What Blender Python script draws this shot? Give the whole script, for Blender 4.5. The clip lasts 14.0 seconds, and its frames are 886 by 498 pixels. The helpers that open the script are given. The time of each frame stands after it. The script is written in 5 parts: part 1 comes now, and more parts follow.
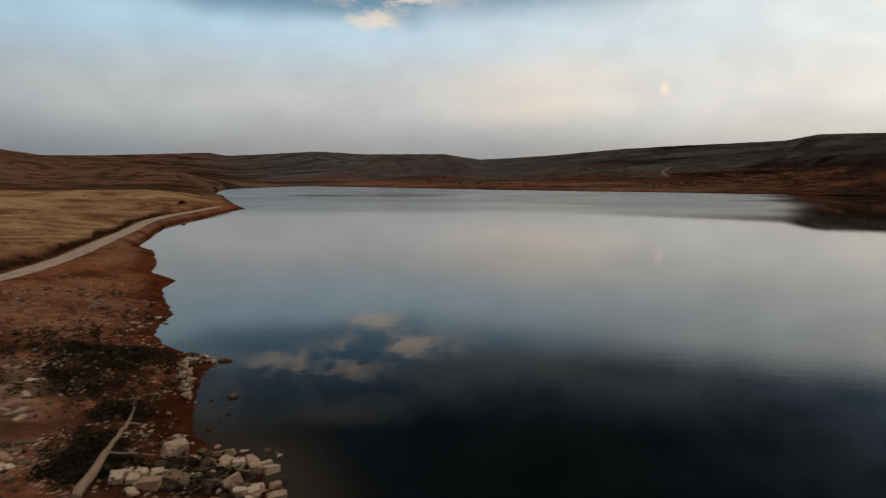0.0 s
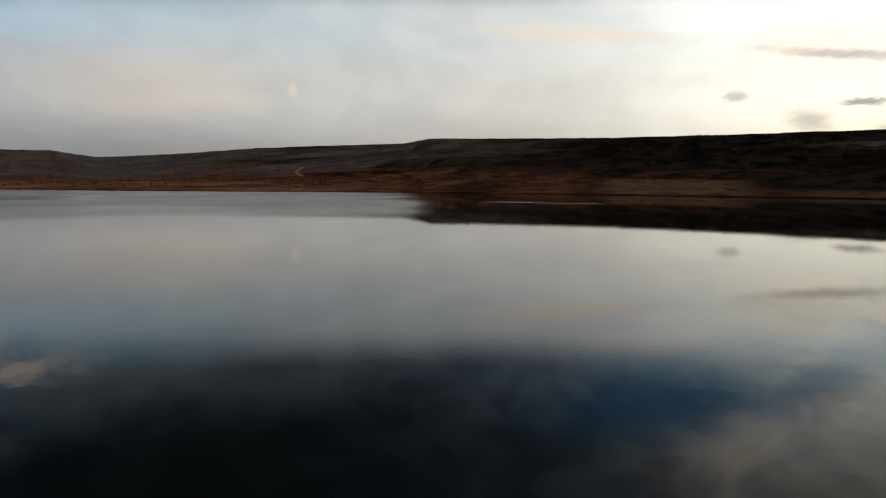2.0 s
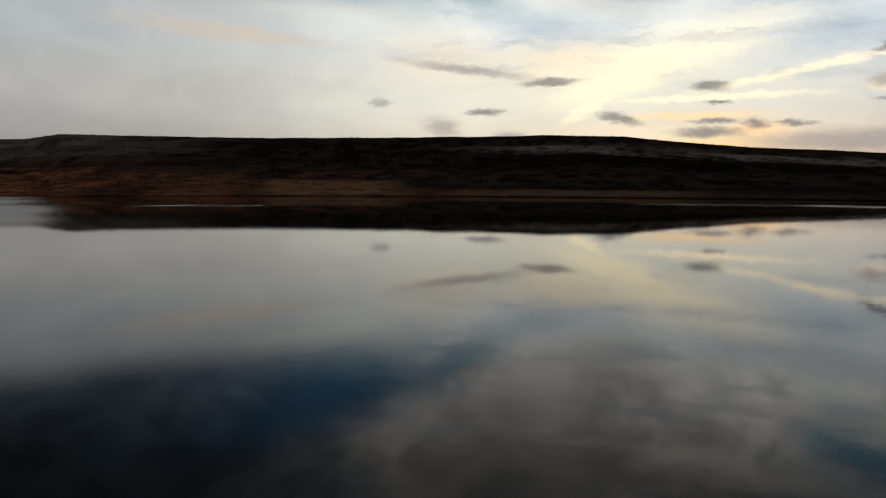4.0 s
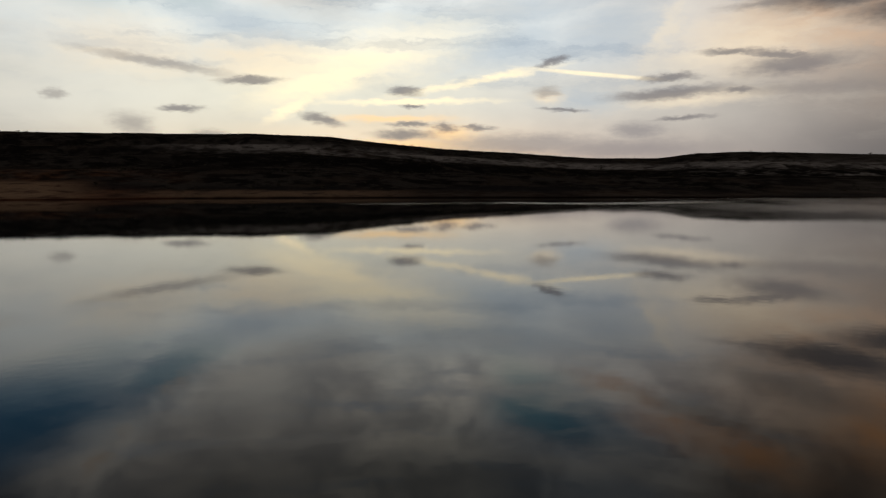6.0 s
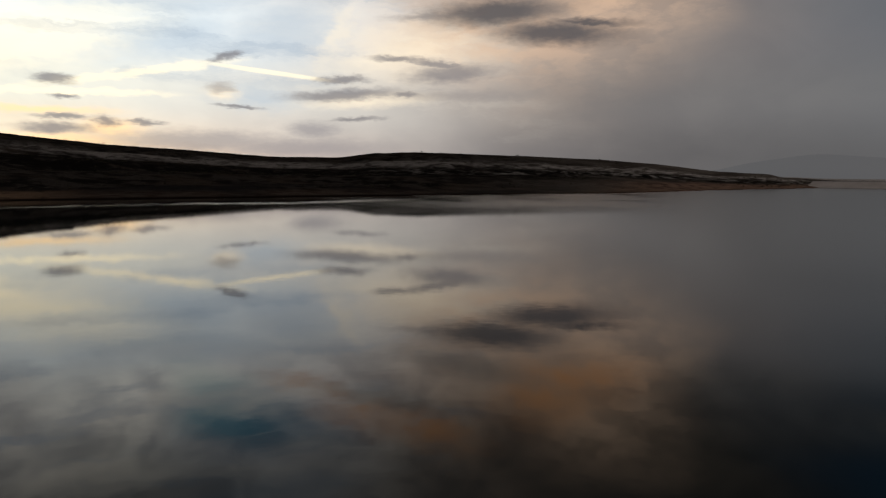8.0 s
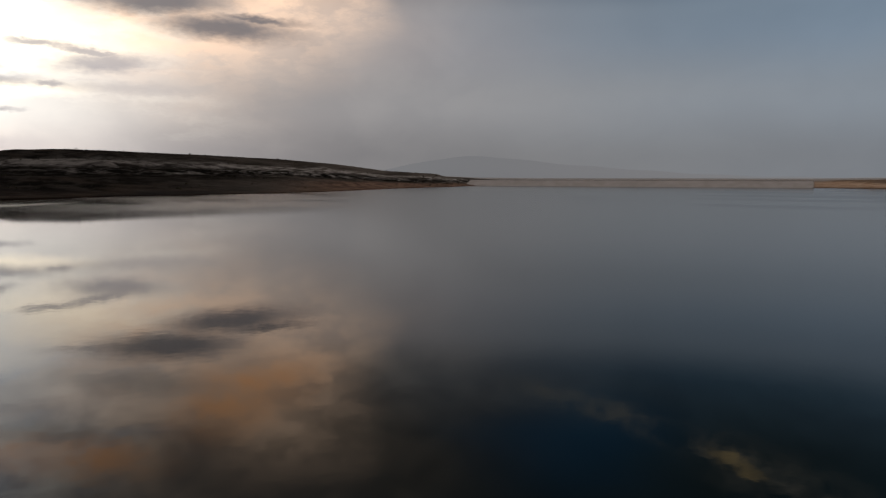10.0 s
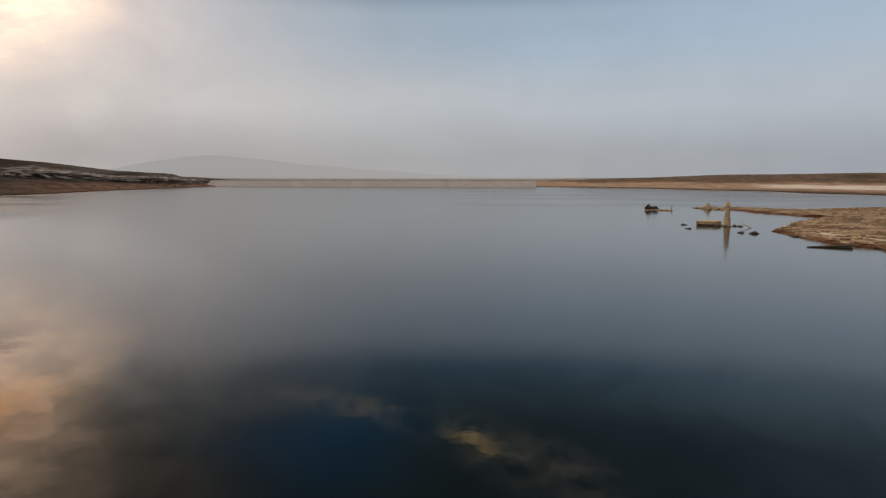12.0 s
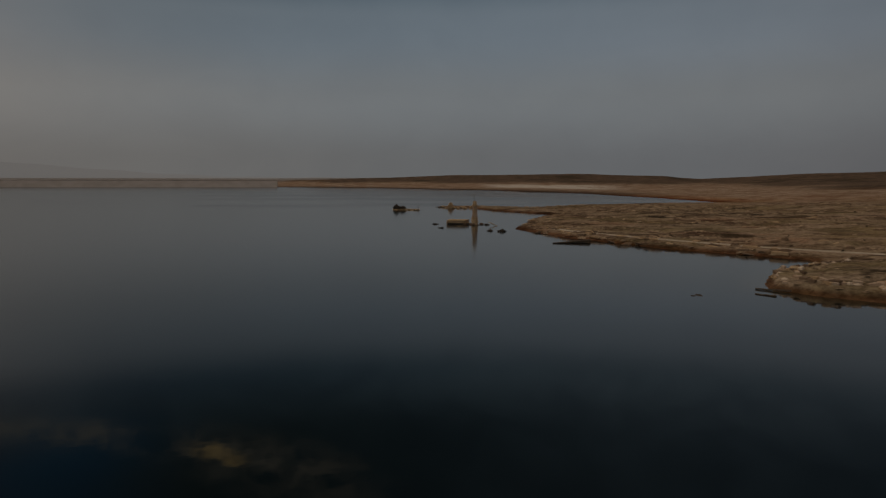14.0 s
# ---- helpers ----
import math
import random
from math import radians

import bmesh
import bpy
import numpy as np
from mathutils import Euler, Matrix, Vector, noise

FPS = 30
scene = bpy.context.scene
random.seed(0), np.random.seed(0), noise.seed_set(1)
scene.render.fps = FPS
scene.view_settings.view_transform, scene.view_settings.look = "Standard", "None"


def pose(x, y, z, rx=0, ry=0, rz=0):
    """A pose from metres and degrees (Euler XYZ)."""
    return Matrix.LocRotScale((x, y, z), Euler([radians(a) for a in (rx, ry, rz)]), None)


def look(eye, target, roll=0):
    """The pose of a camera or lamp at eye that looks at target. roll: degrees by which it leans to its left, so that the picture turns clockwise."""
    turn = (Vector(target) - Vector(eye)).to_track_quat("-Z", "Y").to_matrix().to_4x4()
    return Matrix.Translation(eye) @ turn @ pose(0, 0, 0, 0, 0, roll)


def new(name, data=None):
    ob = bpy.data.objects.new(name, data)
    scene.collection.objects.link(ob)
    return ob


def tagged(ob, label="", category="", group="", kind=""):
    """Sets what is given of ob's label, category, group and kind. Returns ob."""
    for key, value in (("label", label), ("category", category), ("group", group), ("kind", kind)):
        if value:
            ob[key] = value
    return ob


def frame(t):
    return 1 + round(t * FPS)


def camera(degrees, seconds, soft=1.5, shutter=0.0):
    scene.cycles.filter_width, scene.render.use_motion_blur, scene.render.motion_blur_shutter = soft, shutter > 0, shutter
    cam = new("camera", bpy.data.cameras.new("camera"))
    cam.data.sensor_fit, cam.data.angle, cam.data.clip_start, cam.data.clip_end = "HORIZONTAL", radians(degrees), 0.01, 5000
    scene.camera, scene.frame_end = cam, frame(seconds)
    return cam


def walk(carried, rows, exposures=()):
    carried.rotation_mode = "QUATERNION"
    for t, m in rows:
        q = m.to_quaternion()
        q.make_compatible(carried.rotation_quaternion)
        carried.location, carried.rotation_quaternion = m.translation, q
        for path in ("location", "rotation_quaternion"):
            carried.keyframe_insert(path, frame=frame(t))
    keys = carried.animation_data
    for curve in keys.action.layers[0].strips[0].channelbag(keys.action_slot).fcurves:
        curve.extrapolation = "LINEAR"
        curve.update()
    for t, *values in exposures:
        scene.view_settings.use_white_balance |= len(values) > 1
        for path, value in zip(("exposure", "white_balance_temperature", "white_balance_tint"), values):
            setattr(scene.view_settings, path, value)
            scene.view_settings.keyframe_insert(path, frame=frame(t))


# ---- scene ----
# ---- camera ----
cam = camera(63.8, 14.0, soft=1.3, shutter=0.3)
# seconds, east, north, compass heading, pitch, roll; the drone keeps 12 m above the water
PATH = [
    (0.0, 0.00, 0.00, 0.00, -6.05, 0.07), (0.5, -0.18, 2.52, 7.35, -5.99, 0.10),
    (1.0, -0.06, 4.98, 14.64, -5.97, 0.10), (1.5, 0.35, 7.35, 21.98, -5.98, 0.15),
    (2.0, 1.03, 9.64, 28.77, -6.01, 0.23), (2.5, 1.95, 11.84, 35.49, -6.01, 0.31),
    (3.0, 3.10, 13.95, 42.35, -5.96, 0.40), (3.5, 4.46, 15.95, 49.09, -5.91, 0.37),
    (4.0, 6.00, 17.84, 55.78, -5.84, 0.25), (4.20, 6.66, 18.56, 58.15, -5.83, 0.23), (5.25, 10.54, 22.03, 70.40, -5.78, 0.20),
    (6.30, 14.94, 24.91, 82.85, -5.76, 0.18), (6.5, 15.82, 25.39, 85.40, -5.76, 0.18),
    (7.0, 18.06, 26.47, 90.74, -5.76, 0.15), (7.5, 20.36, 27.40, 97.32, -5.77, 0.14),
    (8.0, 22.68, 28.16, 104.27, -5.78, 0.20), (8.5, 25.01, 28.75, 111.34, -5.79, 0.19),
    (9.0, 27.33, 29.16, 118.40, -5.78, 0.15), (9.2, 28.25, 29.28, 120.80, -5.77, 0.10),
    (10.25, 32.94, 29.37, 132.70, -5.76, 0.05), (11.3, 37.28, 28.58, 144.52, -5.75, 0.02), (11.5, 38.05, 28.32, 146.95, -5.73, 0.02),
    (12.0, 39.89, 27.53, 150.18, -5.73, 0.03), (12.5, 41.57, 26.50, 155.77, -5.72, 0.09),
    (13.0, 43.08, 25.25, 160.94, -5.69, 0.11), (13.5, 44.40, 23.76, 165.98, -5.68, 0.18),
    (14.0, 45.51, 22.02, 170.90, -5.70, 0.15),
]
walk(cam, [(t, pose(x, y, 12.0, 90 + p, 0, -h) @ pose(0, 0, 0, 0, 0, r)) for t, x, y, h, p, r in PATH],
     exposures=[(0.0, 0.27, 6680, 10), (1.0, 0.15, 6620, 10), (2.0, -0.04, 6600, 10), (3.0, -0.32, 6560, 10), (4.2, -0.5, 6500, 10),
                (6.5, -0.55, 6500, 10), (7.5, -0.42, 6450, 10), (9.2, 0.03, 6200, 10), (11.3, 1.20, 6560, 10), (12.5, 1.47, 6780, 10), (13.2, 1.52, 6980, 10),
                (13.5, 1.45, 7000, 10), (14.0, -0.17, 7000, 10)])

# ---- world and sun ----
SUN_AZ = 80.0
world = bpy.data.worlds.new("dusk_sky")
scene.world = world
world.use_nodes = True
WN, WL = world.node_tree.nodes, world.node_tree.links
WN.clear()


def wnode(kind, **props):
    n = WN.new(kind)
    for key, value in props.items():
        if key == "operation":
            n.operation = value
        elif key == "blend_type":
            n.blend_type = value
        elif key == "data_type":
            n.data_type = value
    return n


def wire(node, slot, value):
    if isinstance(value, bpy.types.NodeSocket):
        WL.new(value, node.inputs[slot])
    else:
        node.inputs[slot].default_value = value


def wmath(op, a, b=0.0, c=0.0, clamp=False):
    n = wnode("ShaderNodeMath", operation=op)
    n.use_clamp = clamp
    wire(n, 0, a), wire(n, 1, b), wire(n, 2, c)
    return n.outputs[0]


def wvec(op, a, b=(0, 0, 0)):
    n = wnode("ShaderNodeVectorMath", operation=op)
    wire(n, 0, a), wire(n, 1, b)
    return n.outputs["Value"] if op in ("LENGTH", "DOT_PRODUCT") else n.outputs["Vector"]


def wmix(fac, a, b, how="MIX"):
    n = wnode("ShaderNodeMix", data_type="RGBA", blend_type=how)
    wire(n, 0, fac), wire(n, 6, a), wire(n, 7, b)
    return n.outputs[2]


def wrange(value, a, b, c=0.0, d=1.0, smooth=True):
    n = WN.new("ShaderNodeMapRange")
    n.interpolation_type = "SMOOTHSTEP" if smooth else "LINEAR"
    wire(n, 0, value)
    for i, q in enumerate((a, b, c, d)):
        n.inputs[i + 1].default_value = q
    return n.outputs[0]


def srgb(*c):
    return tuple(v / 12.92 if v <= 0.04045 else ((v + 0.055) / 1.055) ** 2.4 for v in c) + (1.0,)


def wramp(fac, *stops):
    n = WN.new("ShaderNodeValToRGB")
    n.color_ramp.interpolation = "B_SPLINE"
    e = n.color_ramp.elements
    while len(e) < len(stops):
        e.new(0.5)
    for k, (az, *c) in enumerate(stops):
        e[k].position = (az + 95) / 360
        e[k].color = srgb(*c)
    wire(n, 0, fac)
    return n.outputs[0]


way = WN.new("ShaderNodeTexCoord").outputs["Generated"]
sep = WN.new("ShaderNodeSeparateXYZ")
wire(sep, 0, way)
ELEV = wmath("MULTIPLY", wmath("ARCSINE", sep.outputs[2]), 180 / math.pi)
a85 = radians(85)
ahead = wvec("DOT_PRODUCT", way, (math.sin(a85), math.cos(a85), 0))
aside = wvec("DOT_PRODUCT", way, (math.cos(a85), -math.sin(a85), 0))
AZIM = wmath("ADD", wmath("MULTIPLY", wmath("ARCTAN2", aside, ahead), 180 / math.pi), 85.0)
comb = WN.new("ShaderNodeCombineXYZ")
wire(comb, 0, AZIM), wire(comb, 1, ELEV)
FLAT = comb.outputs[0]


def wnoise(vec, scale, detail=4.0, rough=0.55, warp=0.0):
    n = WN.new("ShaderNodeTexNoise")
    wire(n, "Vector", vec)
    n.inputs["Scale"].default_value, n.inputs["Detail"].default_value = scale, detail
    n.inputs["Roughness"].default_value, n.inputs["Distortion"].default_value = rough, warp
    return n


def shaken(turbulence, wide, tall):
    """The direction, pushed about by a noise."""
    c = WN.new("ShaderNodeSeparateColor")
    wire(c, 0, turbulence.outputs["Color"])
    v = WN.new("ShaderNodeCombineXYZ")
    wire(v, 0, wmath("MULTIPLY_ADD", wmath("SUBTRACT", c.outputs[0], 0.5), wide, AZIM))
    wire(v, 1, wmath("MULTIPLY_ADD", wmath("SUBTRACT", c.outputs[1], 0.5), tall, ELEV))
    return v.outputs[0]


# cloud edges are frayed by two sizes of turbulence
fray = wnoise(wvec("MULTIPLY", FLAT, (0.5, 1.1, 1)), 1.0, 6.0, 0.68)
frayed = shaken(fray, 4.2, 1.7)
swirl = wnoise(wvec("MULTIPLY", FLAT, (0.35, 0.9, 1)), 0.16, 2.5, 0.5)
swept = shaken(swirl, 26.0, 9.0)
sw = WN.new("ShaderNodeSeparateXYZ")
wire(sw, 0, swept)
turn01 = wmath("DIVIDE", wmath("ADD", wmath("ADD", wmath("MULTIPLY", AZIM, 0.6), wmath("MULTIPLY", sw.outputs[0], 0.4)), 95.0), 360.0)
lift = wmath("ADD", wmath("MULTIPLY", ELEV, 0.7), wmath("MULTIPLY", sw.outputs[1], 0.3))


def puff(az, el, half_w, half_h, tilt=0.0, soft=0.7, how=None):
    """How much of a cloud of that place and size, in degrees, covers each direction."""
    g = WN.new("ShaderNodeTexGradient")
    g.gradient_type = "SPHERICAL"
    wire(g, 0, how or frayed)
    place = g.texture_mapping
    place.vector_type = "TEXTURE"
    place.translation, place.rotation, place.scale = (az, el, 0), (0, 0, radians(tilt)), (2 * half_w, 2 * half_h, 2)
    return wrange(g.outputs[1], 0.5 - 0.5 * soft, 0.5 + 0.5 * soft)


def most(*masks):
    out = None
    for m in masks:
        m = puff(*m) if isinstance(m, tuple) else m
        out = m if out is None else wmath("MAXIMUM", out, m)
    return out


# veil of high cloud, by compass heading, at five heights above the horizon
low = ((-90, .24, .25, .27), (-55, .34, .35, .37), (-25, .49, .51, .53), (5, .57, .57, .57), (22, .66, .65, .64), (40, .76, .74, .70),
            (60, .88, .82, .72), (77, .97, .83, .64), (88, .86, .78, .71), (100, .64, .61, .60), (112, .50, .48, .47),
            (125, .42, .41, .41), (145, .43, .43, .43), (175, .39, .41, .435), (200, .40, .41, .43), (230, .30, .30, .32), (260, .24, .25, .27))
mid = ((-90, .26, .28, .30), (-55, .42, .46, .50), (-28, .66, .68, .69), (0, .715, .722, .727), (20, .80, .80, .79), (40, .88, .87, .84),
            (58, .89, .88, .83), (70, .91, .90, .83), (84, .88, .87, .84), (97, .80, .78, .75), (108, .66, .62, .59),
            (120, .52, .50, .49), (140, .48, .485, .49), (165, .435, .468, .50), (200, .46, .48, .50), (230, .32, .33, .36), (260, .26, .28, .30))
high = ((-90, .26, .30, .34), (-55, .46, .54, .61), (-28, .64, .76, .83), (0, .68, .76, .82), (20, .79, .82, .83), (45, .90, .91, .90),
             (62, .91, .93, .92), (78, .88, .91, .92), (90, .85, .88, .90), (103, .84, .79, .74), (116, .64, .58, .54),
             (130, .48, .48, .49), (148, .44, .475, .51), (172, .45, .50, .55), (200, .50, .53, .57), (230, .30, .32, .36), (260, .26, .30, .34))
upper = ((-90, .20, .24, .28), (-25, .34, .46, .57), (0, .33, .40, .44), (22, .36, .38, .40), (44, .42, .52, .62), (55, .82, .83, .83), (66, .95, .95, .93),
              (80, .95, .94, .91), (92, .84, .84, .85), (103, .78, .72, .67), (116, .62, .54, .48), (124, .48, .45, .42), (140, .27, .33, .39), (157, .22, .31, .37), (185, .42, .48, .53), (230, .24, .26, .30))
top = ((-90, .20, .24, .28), (-25, .18, .23, .29), (0, .13, .15, .17), (22, .15, .165, .18), (42, .26, .34, .42), (51, .78, .76, .74), (70, .86, .84, .81),
            (82, .84, .82, .78), (90, .66, .71, .78), (98, .72, .68, .64), (106, .60, .52, .46), (116, .50, .43, .37), (123, .40, .36, .32), (130, .26, .25, .25), (140, .10, .18, .22), (152, .19, .23, .24),
            (165, .13, .20, .24), (188, .30, .36, .41), (230, .18, .22, .28))
zenith = srgb(.71, .67, .63)
veil = wmix(wrange(lift, 1.0, 6.0), wramp(turn01, *low), wramp(turn01, *mid))
veil = wmix(wrange(lift, 6.0, 11.0), veil, wramp(turn01, *high))
veil = wmix(wrange(ELEV, 12.2, 15.5), veil, wramp(turn01, *upper))
veil = wmix(wrange(lift, 14.5, 21.0), veil, wramp(turn01, *top))
billow = wnoise(wvec("MULTIPLY", FLAT, (0.6, 0.9, 1)), 0.3, 5.0, 0.54, 0.35)
mottle = wmix(wrange(billow.outputs[0], 0.32, 0.68), (0.62, 0.64, 0.68, 1), (1.32, 1.30, 1.25, 1))
mottle = wmix(wmath("MULTIPLY", wrange(ELEV, 12.5, 17.0, 0.14, 1.0), wrange(AZIM, 122, 138, 1.0, 0.4)), (1, 1, 1, 1), mottle)
veil = wmix(1.0, veil, mottle, "MULTIPLY")
# brighter round the place where the sun went down
veil = wmix(1.0, veil, wmix(wmath("MULTIPLY", wrange(AZIM, 34, 58), wrange(AZIM, 116, 98)), (1, 1, 1, 1), (1.50, 1.50, 1.47, 1)), "MULTIPLY")

# the side of the sky away from the sunset dims upwards
veil = wmix(wmath("MULTIPLY", wrange(AZIM, 126, 150), wrange(ELEV, 5.5, 12.5)), veil, wmix(1.0, veil, (0.76, 0.805, 0.835, 1), "MULTIPLY"))

# clear evening sky shows through the gaps of the veil
clear = WN.new("ShaderNodeTexSky")
clear.sky_type, clear.sun_disc = "NISHITA", False
wire(clear, "Vector", way)
clear.sun_elevation, clear.sun_rotation = radians(6.0), radians(SUN_AZ)
clear_sky = wmix(1.0, clear.outputs[0], (0.055, 0.095, 0.135, 1), "MULTIPLY")
clear_sky = wmix(wrange(ELEV, 14.4, 16.6), clear_sky, wmix(1.0, clear_sky, (0.14, 0.5, 0.68, 1), "MULTIPLY"))
bent = shaken(swirl, 11.0, 5.0)
gaps = most((-9, 13.4, 16, 1.4, 0, 0.9, bent), (47.5, 16.4, 9.0, 2.9, -14, 0.7, bent), (88.5, 18.0, 4.5, 1.5, 20, 1.0, bent), (57.0, 14.6, 4.0, 1.3, -20, 0.8),
            wmath("MULTIPLY", puff(141, 21.0, 8, 3, 0, 0.8, bent), 0.45))
sky = wmix(wmath("MULTIPLY", gaps, 0.82), veil, clear_sky)
# edge of the cloud sheet that begins beside the blue gap
lobe = puff(62.5, 21.4, 13, 6.1, -37, 0.18)
sky = wmix(wmath("MULTIPLY", lobe, 0.5), sky, srgb(.80, .78, .76))

# ragged texture of the lumpy cloud
tuft = wnoise(wvec("MULTIPLY", frayed, (0.45, 1.0, 1)), 0.5, 7.0, 0.6)
ragged = wrange(tuft.outputs[0], 0.36, 0.66)
lumpy = wrange(tuft.outputs[0], 0.38, 0.62, 0.45, 1.0)
# streaks of cirrus
slant = WN.new("ShaderNodeMapping")
wire(slant, 0, frayed)
slant.inputs[2].default_value = (0, 0, radians(-20))
slant.inputs[3].default_value = (0.12, 0.9, 1)
streak = wnoise(slant.outputs[0], 0.6, 6.0, 0.6)
streaks = wmath("MULTIPLY", wmath("MULTIPLY", wrange(streak.outputs[0], 0.47, 0.8), wrange(ELEV, 17.0, 12.0)), wmath("MULTIPLY", wrange(AZIM, 30, 55), wrange(AZIM, 118, 100)))
sky = wmix(wmath("MULTIPLY", streaks, 0.32), sky, (1.30, 1.20, 1.0, 1))
thin = wmath("MULTIPLY", wmath("MULTIPLY", wrange(streak.outputs[0], 0.5, 0.3), wrange(ELEV, 5.0, 9.0)), wmath("MULTIPLY", wrange(AZIM, 40, 60), wrange(AZIM, 112, 98)))
sky = wmix(wmath("MULTIPLY", thin, 0.6), sky, srgb(.74, .80, .86))

# small clouds are curled by a finer turbulence
curl = wnoise(wvec("MULTIPLY", FLAT, (0.9, 2.2, 1)), 0.9, 6.0, 0.64)
curled = shaken(curl, 2.4, 0.85)
# pale blue windows between the cirrus
window = most((82.6, 9.9, 4.5, 1.3, 8, 0.9), (63.5, 11.4, 5, 1.2, -10, 0.9), (92.3, 10.9, 3.2, 1.7, 10, 0.9), (84, 12.7, 6, 1.0, 5, 0.9), (90, 6.0, 2.6, 0.8, 0, 1.0))
sky = wmix(wmath("MULTIPLY", window, 0.55), sky, srgb(.80, .87, .93))

# lit cloud: peach cirrus, the glow that fans up from the sunset, a vapour trail, the orange rim of the hill
peach = most((55.9, 9.2, 4.2, 1.5, -5, 1.0), (64.6, 8.9, 4.2, 1.3, 2, 1.0), wmath("MULTIPLY", puff(95.8, 10.4, 2.4, 0.6, 62, 1.0), 0.5), (103, 9.9, 5.5, 1.7, 8, 1.0),
             (87.2, 6.3, 1.0, 0.45, 0, 0.9, curled), (98.5, 6.0, 4.0, 0.5, 3, 0.9, curled), (70, 2.9, 6.0, 1.0, 0, 1.0))
sky = wmix(wmath("MULTIPLY", peach, wrange(streak.outputs[0], 0.3, 0.62, 0.45, 0.85)), sky, (1.42, 1.20, 0.88, 1))
GLOW = (1.95, 1.64, 1.05, 1)
lit = most((67.4, 5.5, 1.8, 0.4, 30, 1.0, curled), (69.8, 7.4, 4.6, 0.9, 16, 1.0), wmath("MULTIPLY", puff(73.5, 9.4, 7.0, 1.6, 12, 1.0), 0.75),
           (90.6, 7.92, 4.6, 0.15, -6.2, 0.6, FLAT), (81.5, 7.5, 5.2, 0.25, 10, 0.9, curled), (76.0, 5.9, 5.5, 0.2, 1, 0.9, curled))
sky = wmix(wmath("MULTIPLY", lit, wrange(streak.outputs[0], 0.3, 0.65, 0.45, 0.92)), sky, GLOW)
rim = most((76.2, 2.55, 3.4, 0.4, 0, 1.0, curled), (79.5, 3.5, 1.6, 0.5, 0, 1.0, curled), (75, 4.6, 3.4, 0.22, 0, 1.0, curled))
sky = wmix(wmath("MULTIPLY", rim, 0.75), sky, (1.75, 1.16, 0.56, 1))
blush = most((39.5, 10.6, 6, 0.5, -4, 0.9), wmath("MULTIPLY", puff(7.5, 7.2, 6.5, 2.0, 4, 1.0), 0.4), wmath("MULTIPLY", puff(8, 5.3, 6, 1.0, 3, 1.0), 0.5), (17, 6.4, .3, .45, 0, 1.0, FLAT), (-5.3, 11.6, 1.6, .5, 0, 0.9))
sky = wmix(wmath("MULTIPLY", blush, 0.5), sky, srgb(.98, .88, .76))

# higher cloud that shows only mirrored in the lake
salmon = most((111, 11.0, 8.0, 5.5, 0, 0.8, bent), (117.5, 16.5, 5.6, 5.0, -15, 0.8, bent))
sky = wmix(wmath("MULTIPLY", wmath("MULTIPLY", salmon, lumpy), wrange(ELEV, 6.0, 12.0, 0.16, 0.9)), sky, srgb(.97, .82, .69))
ember = most((114.5, 16.2, 5, 2.3, -20, 0.9), (101, 19.6, 5.5, 1.2, 12, 0.9), (94, 16.6, 3.2, 0.7, 14, 0.9))
sky = wmix(wmath("MULTIPLY", wmath("MULTIPLY", ember, lumpy), wrange(ELEV, 12.5, 16.0, 0.0, 0.95)), sky, srgb(.90, .65, .44))
gilt = most((152.2, 20.6, 1.2, .45, 14, 1.0), (153.8, 21.3, 1.0, .4, 14, 1.0))
pale_high = most((-5, 12.7, 2.2, .7, 0, 1.0), (-3.5, 13.8, 5.0, .9, 0, 1.0), (-9.8, 15.0, 5.0, .9, 5, 1.0), (56.4, 16.9, 2.6, .5, -37, 1.0), (53, 19.5, 2.2, .4, -45, 1.0))
sky = wmix(wmath("MULTIPLY", wmath("MULTIPLY", pale_high, wrange(tuft.outputs[0], 0.44, 0.62)), 0.7), sky, srgb(.95, .86, .76))
grey_high = most((-9, 18.8, 5, .9, 0, 1.0), (5, 15.5, 9, 1.0, 4, 1.0, bent), (106, 14.9, 4.5, .9, 10, .9), (99, 17.5, 4, .7, 12, .9))
sky = wmix(wmath("MULTIPLY", grey_high, 0.5), sky, srgb(.48, .47, .46))
torn = wmath("MULTIPLY", most((146.5, 19.0, 8, .7, 14, 1.0), (152.5, 20.6, 3.2, 1.3, 14, 1.0), (158, 22.5, 6, 1.6, 14, 1.0)), ragged)
sky = wmix(wmath("MULTIPLY", torn, 0.75), sky, srgb(.47, .45, .41))
sky = wmix(wmath("MULTIPLY", wmath("MULTIPLY", gilt, ragged), 0.8), sky, srgb(.80, .68, .44))

# thin combed wisps above the sunset
comb_map = WN.new("ShaderNodeMapping")
wire(comb_map, 0, bent)
comb_map.inputs[2].default_value = (0, 0, radians(62))
comb_map.inputs[3].default_value = (0.10, 0.75, 1)
wisp = wnoise(comb_map.outputs[0], 0.6, 6.0, 0.62)
wisps = wmath("MULTIPLY", wmath("MULTIPLY", wrange(wisp.outputs[0], 0.45, 0.72), wrange(ELEV, 11.5, 14.5)), wmath("MULTIPLY", wrange(AZIM, 52, 64), wrange(AZIM, 108, 94)))
sky = wmix(wmath("MULTIPLY", wisps, 0.6), sky, (1.25, 1.18, 1.05, 1))

